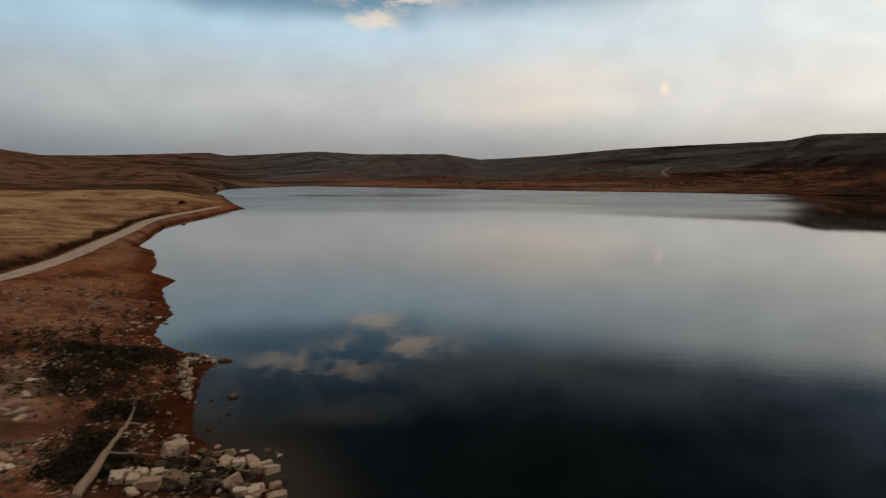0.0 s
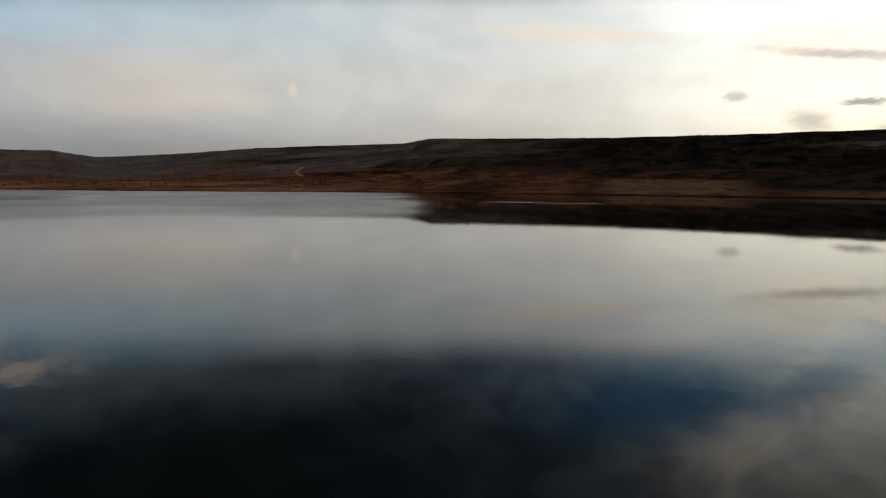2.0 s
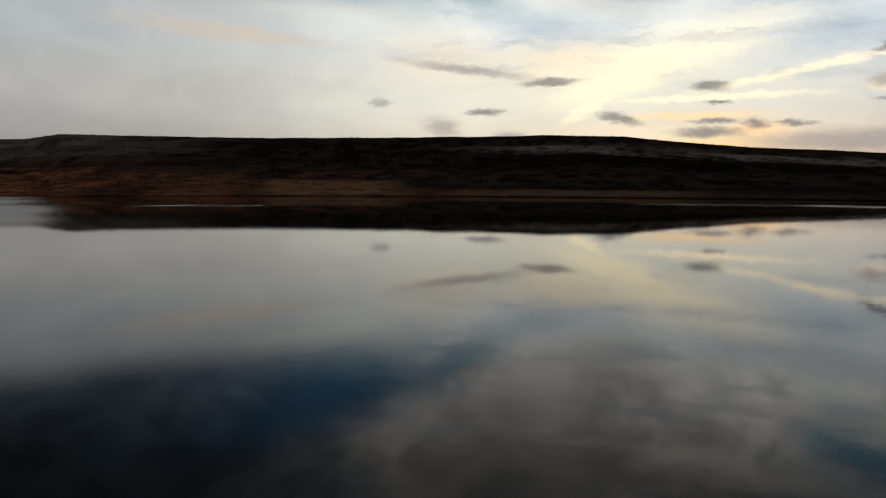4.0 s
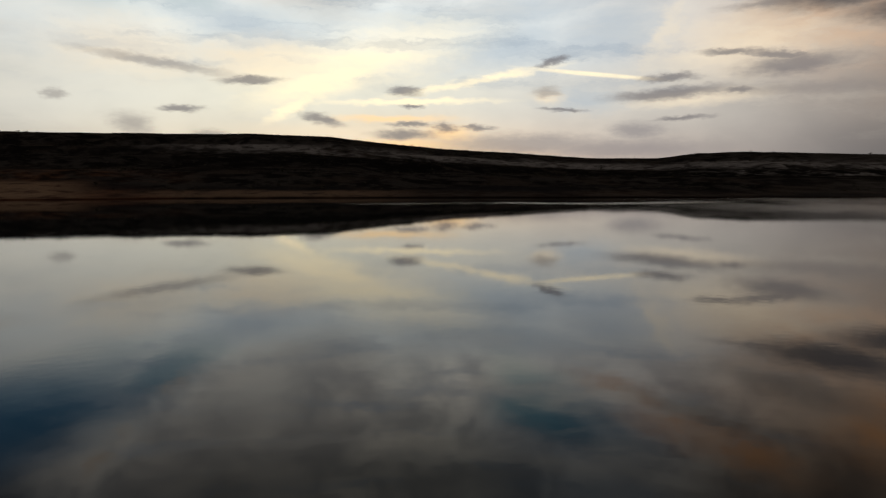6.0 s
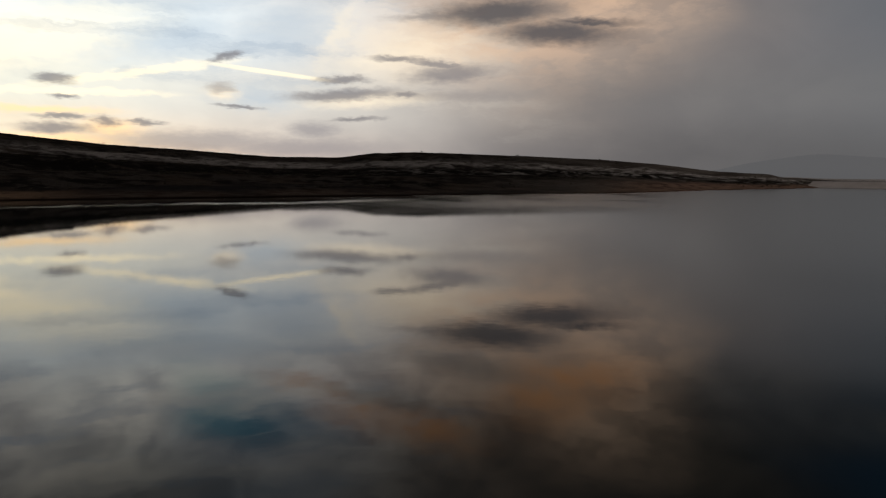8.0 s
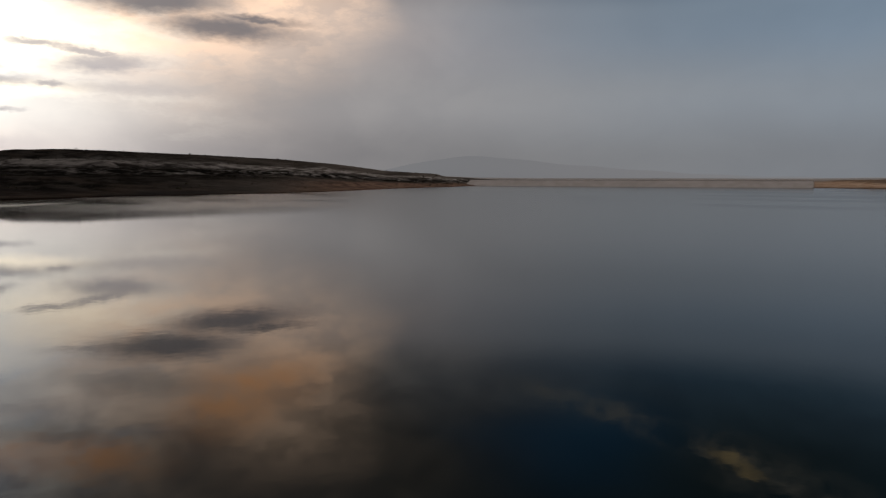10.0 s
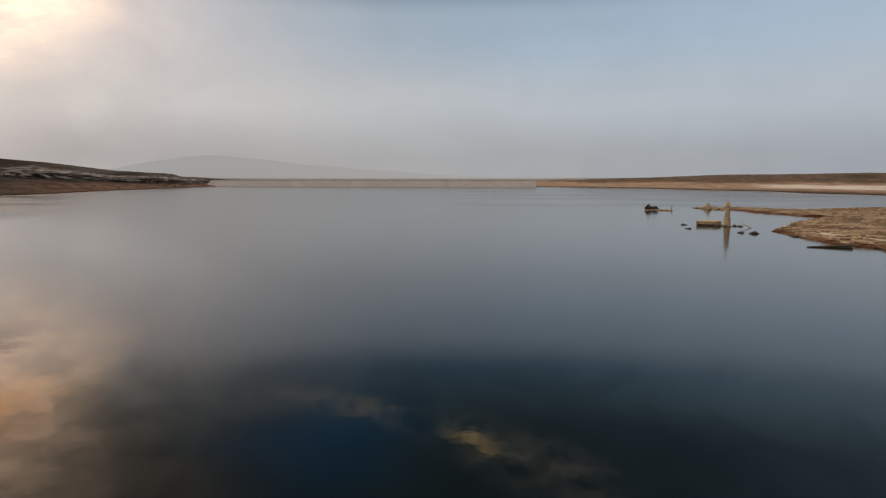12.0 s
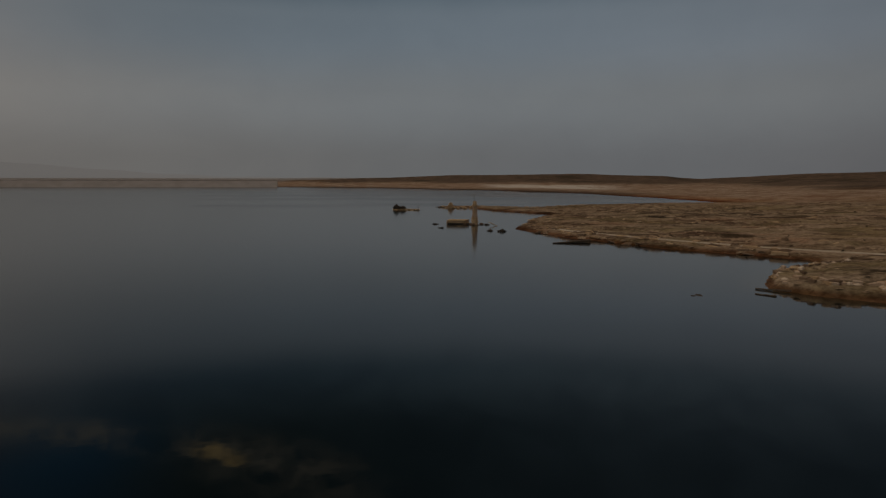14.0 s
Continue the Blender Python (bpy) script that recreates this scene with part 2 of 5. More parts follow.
# small grey clouds in front of the sunset
DARK = srgb(.57, .55, .56)
dark = most((75.9, 6.75, 1.3, .34, 0, .6, curled), (76.6, 5.55, .7, .16, 0, .7, curled), (87.5, 8.95, 1.2, .25, 14, .6, curled), (96.4, 7.52, 1.8, .30, 3, .6, curled),
            (96.3, 6.34, 3.9, .42, 4, .6, curled), (101.2, 6.45, 1.0, .2, 0, .7, curled), (100.6, 9.1, 1.9, .22, -3, .7, curled), (104.9, 8.05, 3.2, .62, 4, .7, curled), (104, 8.75, 2.4, .3, -8, .7, curled))
dark = most(dark, (88.4, 5.28, 1.5, .15, -4, .6, curled), (97.4, 4.53, 1.8, .17, 3, .7, curled), (69.5, 4.47, 1.5, .38, -12, .7, curled), (76.4, 4.15, 1.5, .2, 0, .7, curled),
            (75.9, 3.35, 2.2, .36, 0, .7, curled), (79.2, 3.95, .8, .38, 0, .7, curled), (81.8, 3.92, 1.3, .18, -3, .7, curled), (64.1, 7.3, 2.1, .27, 3, .6, curled), (59.0, 5.05, 1.4, .26, 0, .6, curled))
faint = most((102.6, 12.3, 2.4, .25, 3, .9, curled), (57.6, 8.3, 4.6, .34, -7, .7, curled), (55.7, 3.9, 1.2, .62, -10, .9, curled), (50.8, 5.7, .7, .36, 0, .7, curled), (61, 3.2, 1.0, .3, 0, .8, curled), (105.3, 6.35, 4.0, .4, 0, 1.0, curled), (87.2, 6.65, .9, .32, 0, .8, curled))
sky = wmix(wmath("MULTIPLY", dark, 0.78), sky, DARK)
sky = wmix(wmath("MULTIPLY", faint, 0.55), sky, srgb(.64, .61, .60))
heavy = most((113.0, 11.0, 4.6, .85, -3, .7, curled), (108.4, 12.6, 4.8, 1.0, 2, .7, curled), (115.5, 11.7, 3.0, .3, -4, .9, curled))
sky = wmix(wmath("MULTIPLY", heavy, 0.92), sky, srgb(.38, .37, .38))
bank = most((85.8, 2.6, 6.5, .75, 0, .7, curled), (92.0, 2.2, 6.0, .7, 0, .8, curled), (94.0, 3.55, 1.7, .6, 0, .8, curled))
sky = wmix(wmath("MULTIPLY", bank, 0.6), sky, srgb(.62, .60, .62))

# the sky over the sunset is dimmed upwards
shade = wmath("MULTIPLY", wrange(ELEV, 18.5, 24.0), wmath("MULTIPLY", wrange(AZIM, 48, 60), wrange(AZIM, 132, 118)))
sky = wmix(wmath("MULTIPLY", shade, 0.5), sky, srgb(.30, .30, .30))
# unseen sky overhead, made bright to light the land below
sky = wmix(wrange(ELEV, 27.0, 42.0), sky, zenith)
# the sky below the horizon is hidden by the land
background = WN.new("ShaderNodeBackground")
wire(background, 0, sky)
background.inputs[1].default_value = 1.0
WL.new(background.outputs[0], WN.new("ShaderNodeOutputWorld").inputs[0])

lamp = bpy.data.lights.new("sun", "SUN")
lamp.energy, lamp.angle, lamp.color = 0.8, radians(2), (1.0, 0.72, 0.48)
sun = new("sun", lamp)
sa, se = radians(SUN_AZ), radians(1.0)
sun.matrix_world = look((0, 0, 300), (-math.sin(sa) * math.cos(se) * 100, -math.cos(sa) * math.cos(se) * 100, 300 - math.sin(se) * 100))


# ---- materials ----
def material(name):
    m = bpy.data.materials.new(name)
    m.use_nodes = True
    return m, m.node_tree.nodes, m.node_tree.links, m.node_tree.nodes["Principled BSDF"]


def link_in(links, node, slot, value):
    if isinstance(value, bpy.types.NodeSocket):
        links.new(value, node.inputs[slot])
    else:
        node.inputs[slot].default_value = value


def m_noise(nodes, links, scale, detail=5.0, rough=0.6, stretch=(1, 1, 1), vector="Object", warp=0.0):
    mp = nodes.new("ShaderNodeMapping")
    mp.inputs[3].default_value = stretch
    links.new(nodes.new("ShaderNodeTexCoord").outputs[vector], mp.inputs[0])
    n = nodes.new("ShaderNodeTexNoise")
    links.new(mp.outputs[0], n.inputs["Vector"])
    n.inputs["Scale"].default_value, n.inputs["Detail"].default_value = scale, detail
    n.inputs["Roughness"].default_value, n.inputs["Distortion"].default_value = rough, warp
    return n.outputs[0]


def m_range(nodes, links, value, a, b, c=0.0, d=1.0):
    n = nodes.new("ShaderNodeMapRange")
    n.interpolation_type = "SMOOTHSTEP"
    links.new(value, n.inputs[0])
    for i, q in enumerate((a, b, c, d)):
        n.inputs[i + 1].default_value = q
    return n.outputs[0]


def m_mix(nodes, links, fac, a, b, how="MIX"):
    n = nodes.new("ShaderNodeMix")
    n.data_type, n.blend_type = "RGBA", how
    link_in(links, n, 0, fac), link_in(links, n, 6, a), link_in(links, n, 7, b)
    return n.outputs[2]


def m_math(nodes, links, op, a, b):
    n = nodes.new("ShaderNodeMath")
    n.operation = op
    link_in(links, n, 0, a), link_in(links, n, 1, b)
    return n.outputs[0]


def m_bump(nodes, links, bsdf, height, strength, distance):
    n = nodes.new("ShaderNodeBump")
    n.inputs["Strength"].default_value, n.inputs["Distance"].default_value = strength, distance
    links.new(height, n.inputs["Height"])
    links.new(n.outputs[0], bsdf.inputs["Normal"])


def make_ground():
    m, n, l, b = material("dry_earth_and_scrub")
    big = m_noise(n, l, 0.02, 6, 0.6)
    patch = m_noise(n, l, 0.11, 6, 0.65)
    grit = m_noise(n, l, 1.3, 6, 0.7)
    fine = m_noise(n, l, 7.0, 4, 0.7)
    strata = m_noise(n, l, 0.05, 7, 0.7, (1, 1, 1.5), warp=0.0)
    attr = {}
    for key in ("field", "slope", "weeds", "pale", "ledge", "east", "moor", "beds", "haze_grey", "thicket", "rust", "fan", "chalk", "hazy_plain", "spur", "foot", "heath", "slate"):
        a = n.new("ShaderNodeAttribute")
        a.attribute_name = key
        attr[key] = a.outputs["Fac"]
    col = m_mix(n, l, m_range(n, l, big, 0.35, 0.65), (0.31, 0.112, 0.052, 1), (0.33, 0.175, 0.112, 1))
    col = m_mix(n, l, m_range(n, l, patch, 0.42, 0.7), col, (0.115, 0.046, 0.025, 1))
    grass = m_mix(n, l, m_range(n, l, patch, 0.35, 0.65), (0.46, 0.28, 0.15, 1), (0.30, 0.155, 0.08, 1))
    straw = m_noise(n, l, 0.05, 7, 0.66, (1.0, 0.7, 2.0), warp=0.7)
    grass = m_mix(n, l, m_range(n, l, straw, 0.50, 0.60), grass, (0.50, 0.36, 0.185, 1))
    grass = m_mix(n, l, m_range(n, l, straw, 0.49, 0.40), grass, (0.20, 0.105, 0.055, 1))
    col = m_mix(n, l, attr["field"], col, grass)
    # near-black rock: the shade of the backlit hills is put into its colour
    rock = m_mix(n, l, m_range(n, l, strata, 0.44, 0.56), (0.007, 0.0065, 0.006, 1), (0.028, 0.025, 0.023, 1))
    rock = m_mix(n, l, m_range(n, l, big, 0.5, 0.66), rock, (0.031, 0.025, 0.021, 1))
    # contour streaks: the noise is squeezed along the height, so that it follows the beds
    contour = m_noise(n, l, 0.013, 9, 0.66, (1.0, 1.0, 6.0), warp=0.4)
    seam = m_noise(n, l, 0.06, 8, 0.7, (1.0, 1.0, 6.0), warp=0.3)
    bare = m_math(n, l, "MULTIPLY", attr["ledge"], m_range(n, l, contour, 0.36, 0.52))
    rock = m_mix(n, l, bare, rock, m_mix(n, l, m_range(n, l, seam, 0.36, 0.54), (0.030, 0.027, 0.026, 1), (0.16, 0.15, 0.145, 1)))
    # eastern soil, its backlit shade painted in as a dark base colour
    backlit_dark = m_mix(n, l, m_range(n, l, patch, 0.4, 0.65), (0.0135, 0.013, 0.0135, 1), (0.009, 0.0088, 0.009, 1))
    col = m_mix(n, l, attr["east"], col, backlit_dark)
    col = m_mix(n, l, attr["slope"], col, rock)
    slate = m_mix(n, l, m_range(n, l, contour, 0.42, 0.58), (0.032, 0.027, 0.026, 1), (0.088, 0.076, 0.070, 1))
    slate = m_mix(n, l, m_range(n, l, seam, 0.56, 0.64), slate, (0.016, 0.014, 0.013, 1))
    col = m_mix(n, l, attr["slate"], col, slate)
    # the last spur before the dam is paler: grey turf, white ledges, a red foot
    turf = m_mix(n, l, m_range(n, l, contour, 0.40, 0.60), (0.050, 0.043, 0.038, 1), (0.105, 0.092, 0.082, 1))
    turf = m_mix(n, l, m_math(n, l, "MULTIPLY", bare, m_range(n, l, seam, 0.44, 0.56)), turf, (0.34, 0.32, 0.31, 1))
    turf = m_mix(n, l, attr["foot"], turf, m_mix(n, l, m_range(n, l, seam, 0.42, 0.58), (0.085, 0.055, 0.043, 1), (0.19, 0.125, 0.095, 1)))
    col = m_mix(n, l, attr["spur"], col, turf)
    heath = m_mix(n, l, m_range(n, l, seam, 0.40, 0.56), (0.070, 0.043, 0.031, 1), (0.225, 0.122, 0.078, 1))
    heath = m_mix(n, l, m_range(n, l, contour, 0.56, 0.66), heath, (0.036, 0.030, 0.026, 1))
    heath = m_mix(n, l, m_range(n, l, contour, 0.40, 0.32), heath, (0.24, 0.15, 0.095, 1))
    col = m_mix(n, l, attr["heath"], col, heath)
    rusty = m_mix(n, l, m_range(n, l, seam, 0.40, 0.60), (0.045, 0.026, 0.019, 1), (0.19, 0.092, 0.050, 1))
    col = m_mix(n, l, m_math(n, l, "MULTIPLY", attr["rust"], m_range(n, l, contour, 0.40, 0.56)), col, rusty)
    col = m_mix(n, l, m_math(n, l, "MULTIPLY", attr["thicket"], m_range(n, l, seam, 0.62, 0.46)), col, (0.0065, 0.006, 0.0055, 1))
    col = m_mix(n, l, m_math(n, l, "MULTIPLY", attr["fan"], m_range(n, l, seam, 0.34, 0.52)), col, (0.15, 0.100, 0.066, 1))
    # grey of the far hills: distance haze put into their base colour
    haze_grey = m_mix(n, l, m_range(n, l, big, 0.4, 0.6), (0.092, 0.090, 0.095, 1), (0.150, 0.140, 0.134, 1))
    haze_grey = m_mix(n, l, m_range(n, l, seam, 0.52, 0.64), haze_grey, (0.050, 0.044, 0.042, 1))
    col = m_mix(n, l, attr["haze_grey"], col, haze_grey)
    red_hill = m_mix(n, l, m_range(n, l, patch, 0.4, 0.6), (0.17, 0.118, 0.088, 1), (0.105, 0.080, 0.062, 1))
    red_hill = m_mix(n, l, m_range(n, l, contour, 0.5, 0.62), red_hill, (0.075, 0.060, 0.042, 1))
    col = m_mix(n, l, attr["moor"], col, red_hill)
    # streaky rock tones; the dark ones also paint shadow lines between ledges
    bedding = m_noise(n, l, 0.16, 10, 0.74, (0.45, 1.0, 1.6), warp=0.9)
    ledges = m_mix(n, l, m_range(n, l, bedding, 0.38, 0.56), (0.070, 0.048, 0.033, 1), (0.38, 0.285, 0.20, 1))
    olive = m_noise(n, l, 0.045, 6, 0.62, (0.6, 1.0, 1.0), warp=0.6)
    ledges = m_mix(n, l, m_range(n, l, olive, 0.47, 0.60, 0.0, 0.8), ledges, m_mix(n, l, m_range(n, l, patch, 0.38, 0.62), (0.30, 0.225, 0.125, 1), (0.135, 0.105, 0.058, 1)))
    ledges = m_mix(n, l, m_range(n, l, olive, 0.46, 0.36, 0.0, 0.6), ledges, m_mix(n, l, m_range(n, l, bedding, 0.42, 0.56), (0.09, 0.045, 0.028, 1), (0.36, 0.20, 0.125, 1)))
    ledges = m_mix(n, l, m_range(n, l, seam, 0.55, 0.64), ledges, (0.050, 0.038, 0.026, 1))
    col = m_mix(n, l, attr["beds"], col, ledges)
    silt = m_mix(n, l, m_range(n, l, patch, 0.4, 0.62), (0.42, 0.32, 0.24, 1), (0.27, 0.17, 0.115, 1))
    silt = m_mix(n, l, m_range(n, l, seam, 0.5, 0.62, 0.0, 0.8), silt, (0.22, 0.135, 0.088, 1))
    col = m_mix(n, l, attr["pale"], col, silt)
    col = m_mix(n, l, m_math(n, l, "MULTIPLY", attr["chalk"], m_range(n, l, seam, 0.36, 0.48)), col, (0.62, 0.56, 0.49, 1))
    # land beyond the dam is paled: haze mixed into its colour
    col = m_mix(n, l, attr["hazy_plain"], col, m_mix(n, l, m_range(n, l, big, 0.4, 0.6), (0.34, 0.32, 0.31, 1), (0.26, 0.25, 0.25, 1)))
    weed = m_mix(n, l, m_range(n, l, grit, 0.42, 0.56), (0.010, 0.009, 0.005, 1), (0.062, 0.032, 0.017, 1))
    col = m_mix(n, l, attr["weeds"], col, weed)
    col = m_mix(n, l, m_range(n, l, grit, 0.4, 0.62, 0.0, 0.75), col, m_mix(n, l, 1.0, col, (0.42, 0.38, 0.36, 1), "MULTIPLY"))
    col = m_mix(n, l, m_math(n, l, "MULTIPLY", m_range(n, l, fine, 0.62, 0.78, 0.0, 0.5), m_range(n, l, attr["east"], 1.0, 0.0)), col, (0.36, 0.28, 0.21, 1))
    # wet rim at the water's edge
    z = n.new("ShaderNodeSeparateXYZ")
    l.new(n.new("ShaderNodeTexCoord").outputs["Object"], z.inputs[0])
    wet = m_range(n, l, m_math(n, l, "ADD", z.outputs[2], m_math(n, l, "MULTIPLY", patch, 0.5)), 1.05, 0.45)
    col = m_mix(n, l, wet, col, m_mix(n, l, 1.0, col, (0.48, 0.36, 0.30, 1), "MULTIPLY"))
    l.new(col, b.inputs["Base Color"])
    link_in(l, b, "Roughness", m_range(n, l, z.outputs[2], 0.25, 0.05, 0.95, 0.45))
    b.inputs["Specular IOR Level"].default_value = 0.0
    h = m_math(n, l, "ADD", m_math(n, l, "MULTIPLY", grit, 0.7), m_math(n, l, "MULTIPLY", fine, 0.25))
    m_bump(n, l, b, h, 0.8, 0.25)
    return m


def make_water():
    m, n, l, b = material("lake_water")
    attr = {}
    for key in ("shallow", "ruffle", "breath"):
        a = n.new("ShaderNodeAttribute")
        a.attribute_name = key
        attr[key] = a.outputs["Fac"]
    l.new(m_mix(n, l, attr["shallow"], (0.003, 0.005, 0.005, 1), (0.040, 0.032, 0.019, 1)), b.inputs["Base Color"])
    b.inputs["IOR"].default_value = 1.25
    cat = m_noise(n, l, 0.02, 4, 0.6, (0.4, 1.0, 1))
    wind = m_math(n, l, "MULTIPLY", attr["ruffle"], m_range(n, l, cat, 0.3, 0.6, 0.45, 1.0))
    wind = m_math(n, l, "MAXIMUM", wind, attr["breath"])
    rough = n.new("ShaderNodeMapRange")
    l.new(wind, rough.inputs[0])
    rough.inputs[3].default_value, rough.inputs[4].default_value = 0.02, 0.26
    l.new(rough.outputs[0], b.inputs["Roughness"])
    m_bump(n, l, b, m_noise(n, l, 0.9, 3, 0.5), 0.04, 0.06)
    return m


def make_stone(name, a, c, dirt=0.5):
    m, n, l, b = material(name)
    r = n.new("ShaderNodeObjectInfo").outputs["Random"]
    col = m_mix(n, l, r, a, c)
    g = m_noise(n, l, 3.0, 6, 0.7)
    f = m_noise(n, l, 14.0, 4, 0.7)
    col = m_mix(n, l, m_range(n, l, g, 0.42, 0.72, 0.0, dirt), col, (0.13, 0.075, 0.045, 1))
    col = m_mix(n, l, m_range(n, l, f, 0.5, 0.8, 0.0, 0.5), col, (0.07, 0.055, 0.045, 1))
    l.new(col, b.inputs["Base Color"])
    b.inputs["Roughness"].default_value = 0.92
    b.inputs["Specular IOR Level"].default_value = 0.08
    m_bump(n, l, b, m_math(n, l, "ADD", g, m_math(n, l, "MULTIPLY", f, 0.3)), 0.7, 0.06)
    return m


GROUND, WATER = make_ground(), make_water()
LIME = make_stone("limestone", (0.74, 0.60, 0.47, 1), (0.40, 0.27, 0.18, 1), 0.6)
RUBBLE = make_stone("rubble_stone", (0.24, 0.165, 0.11, 1), (0.10, 0.066, 0.048, 1), 0.6)
TUFF = make_stone("warm_masonry", (0.50, 0.35, 0.21, 1), (0.36, 0.24, 0.14, 1), 0.45)
BLACK = make_stone("wet_dark_stone", (0.035, 0.032, 0.028, 1), (0.07, 0.055, 0.045, 1), 0.3)


def make_plain(name, a, c, scale, rough=0.9, stretch=(1, 1, 1), bump=0.03):
    m, n, l, b = material(name)
    g = m_noise(n, l, scale, 6, 0.7, stretch)
    l.new(m_mix(n, l, m_range(n, l, g, 0.35, 0.65), a, c), b.inputs["Base Color"])
    b.inputs["Roughness"].default_value = rough
    b.inputs["Specular IOR Level"].default_value = 0.08
    m_bump(n, l, b, g, 0.6, bump)
    return m


TRACK = make_plain("compacted_gravel", (0.48, 0.40, 0.31, 1), (0.36, 0.29, 0.22, 1), 0.6)
WOOD = make_plain("bleached_timber", (0.36, 0.27, 0.19, 1), (0.22, 0.155, 0.10, 1), 2.5, 0.85, (6, 6, 0.6))
DRIFT = make_plain("waterlogged_timber", (0.06, 0.045, 0.035, 1), (0.11, 0.08, 0.055, 1), 2.5, 0.7, (6, 6, 0.6))
SHRUB = make_plain("dry_scrub", (0.015, 0.016, 0.010, 1), (0.044, 0.034, 0.020, 1), 0.8)
EMBANK = make_plain("dam_rockfill", (0.30, 0.27, 0.26, 1), (0.25, 0.225, 0.215, 1), 0.08, 0.95, (1, 1, 1), 0.2)

# ---- terrain ----
CX, CY = 20.0, 15.0
SHORE_WEST = [(14, -52), (6, -44), (-2, -25), (-4, 0), (-5, 18), (-6, 25), (-7, 27), (-8, 29.5), (-10, 30.2), (-11.5, 32), (-12.8, 36), (-14.4, 42), (-14.6, 45),
              (-17.7, 47.1), (-20.1, 49.9), (-21.4, 52.2), (-22.6, 56.3), (-23.2, 59.7), (-26.5, 66.5), (-29.3, 73.2), (-30.3, 79.5), (-35.6, 86), (-38.6, 96.1), (-45.7, 112),
              (-50.7, 119.2), (-55.4, 134.3), (-61, 152), (-65.3, 169), (-66.3, 207), (-67.3, 244), (-84, 283), (-105, 347), (-140, 424)]
SHORE_EAST = [(-172, 560), (-129, 671), (-40, 605), (28, 540), (120, 480), (194, 425), (290, 340), (365, 235), (415, 130), (455, 15), (490, -97),
              (530, -250), (628, -390), (745, -600), (800, -680)]
SHORE_SOUTH = [(405, -828), (330, -810), (255, -790), (115, -670), (24, -546), (-12, -446), (-40, -353), (0, -330), (35, -305), (58, -262), (96, -284), (76, -254),
               (62, -234), (44, -211), (52, -189), (55, -146), (44, -124), (38, -118), (27, -104), (18, -97), (8, -90), (10, -83), (16, -77), (19.5, -71),
               (22.5, -60), (19, -55)]
LAKE = np.array(SHORE_WEST + SHORE_EAST + SHORE_SOUTH, float)
ROAD_WEST = np.array([(-62, 10), (-50, 45), (-45, 71.6), (-46.7, 80.8), (-48.3, 91), (-53.7, 111.6), (-61.5, 142), (-66.8, 160), (-70, 180), (-71, 205), (-73, 232)], float)
ROAD_SOUTH = np.array([(46, -136), (38.2, -125), (24, -110), (12.5, -99.5), (-2.5, -91.5), (-40, -75)], float)

# heading, distance and height of the skyline round the lake
RIDGE = np.array([
    (-95, 1300, 50.0), (-32.6, 1398, 47.9), (-30.2, 1497, 41.3), (-25.9, 1595, 44.7), (-18.7, 1892, 60.1), (-17.5, 1892, 53.1), (-10.9, 1489, 53.9),
    (-7.4, 1438, 47.2), (-0.6, 1335, 45.2), (2.3, 1684, 41.7), (8.8, 1237, 42.1), (13.4, 1191, 49.3), (17.6, 1172, 53.0), (24.9, 1227, 60.9),
    (27, 1170, 66.6), (42.1, 1047, 62.0), (57.2, 994, 63.9), (63.8, 970, 64.4), (69.6, 976, 62.0), (74.3, 1035, 56.1), (78.2, 1117, 53.0)])
RIDGE_SOUTH = np.array([
    (83.5, 1189, 49.8), (90.3, 1257, 42.1), (95.3, 1228, 40.8), (98.1, 1147, 45.7), (101.5, 1120, 46.9), (110.1, 1145, 42.1), (116.1, 1186, 37.8),
    (120.1, 1180, 31.1), (124.4, 1082, 19.2), (130.1, 976, 13.7), (132.6, 996, 8.4), (137, 1300, 4.0), (157, 1300, 4.0), (160, 1000, 7.5), (163.6, 995, 9.6), (170.7, 992, 14.3), (179.7, 990, 17.2),
    (186.6, 990, 13.7), (189.5, 1139, 9.8), (195.7, 986, 16.4), (201.7, 884, 18.8), (225, 900, 30.0), (265, 1300, 50.0)])
SKYLINE = np.vstack([RIDGE, RIDGE_SOUTH])


def lattice(ix, iy, seed):
    h = np.sin(ix * 127.1 + iy * 311.7 + seed * 74.7) * 43758.5453
    return h - np.floor(h)


def value_noise(x, y, seed):
    ix, iy = np.floor(x), np.floor(y)
    fx, fy = x - ix, y - iy
    fx, fy = fx * fx * (3 - 2 * fx), fy * fy * (3 - 2 * fy)
    a, b = lattice(ix, iy, seed), lattice(ix + 1, iy, seed)
    c, d = lattice(ix, iy + 1, seed), lattice(ix + 1, iy + 1, seed)
    return (a * (1 - fx) + b * fx) * (1 - fy) + (c * (1 - fx) + d * fx) * fy


def fbm(x, y, size, octaves=4, seed=1):
    out, amp, total = 0.0, 1.0, 0.0
    for k in range(octaves):
        out = out + amp * value_noise(x / size, y / size, seed + 7 * k)
        total, amp, size = total + amp, amp * 0.55, size * 0.47
    return out / total - 0.5


def smooth(a, b, v):
    t = np.clip((v - a) / (b - a), 0, 1)
    return t * t * (3 - 2 * t)


def line_distance(x, y, line, closed=False):
    best = np.full(x.shape, 1e9)
    ends = np.roll(line, -1, 0) if closed else line[1:]
    for (ax, ay), (bx, by) in zip(line, ends):
        dx, dy = bx - ax, by - ay
        t = np.clip(((x - ax) * dx + (y - ay) * dy) / (dx * dx + dy * dy), 0, 1)
        best = np.minimum(best, np.hypot(x - ax - t * dx, y - ay - t * dy))
    return best


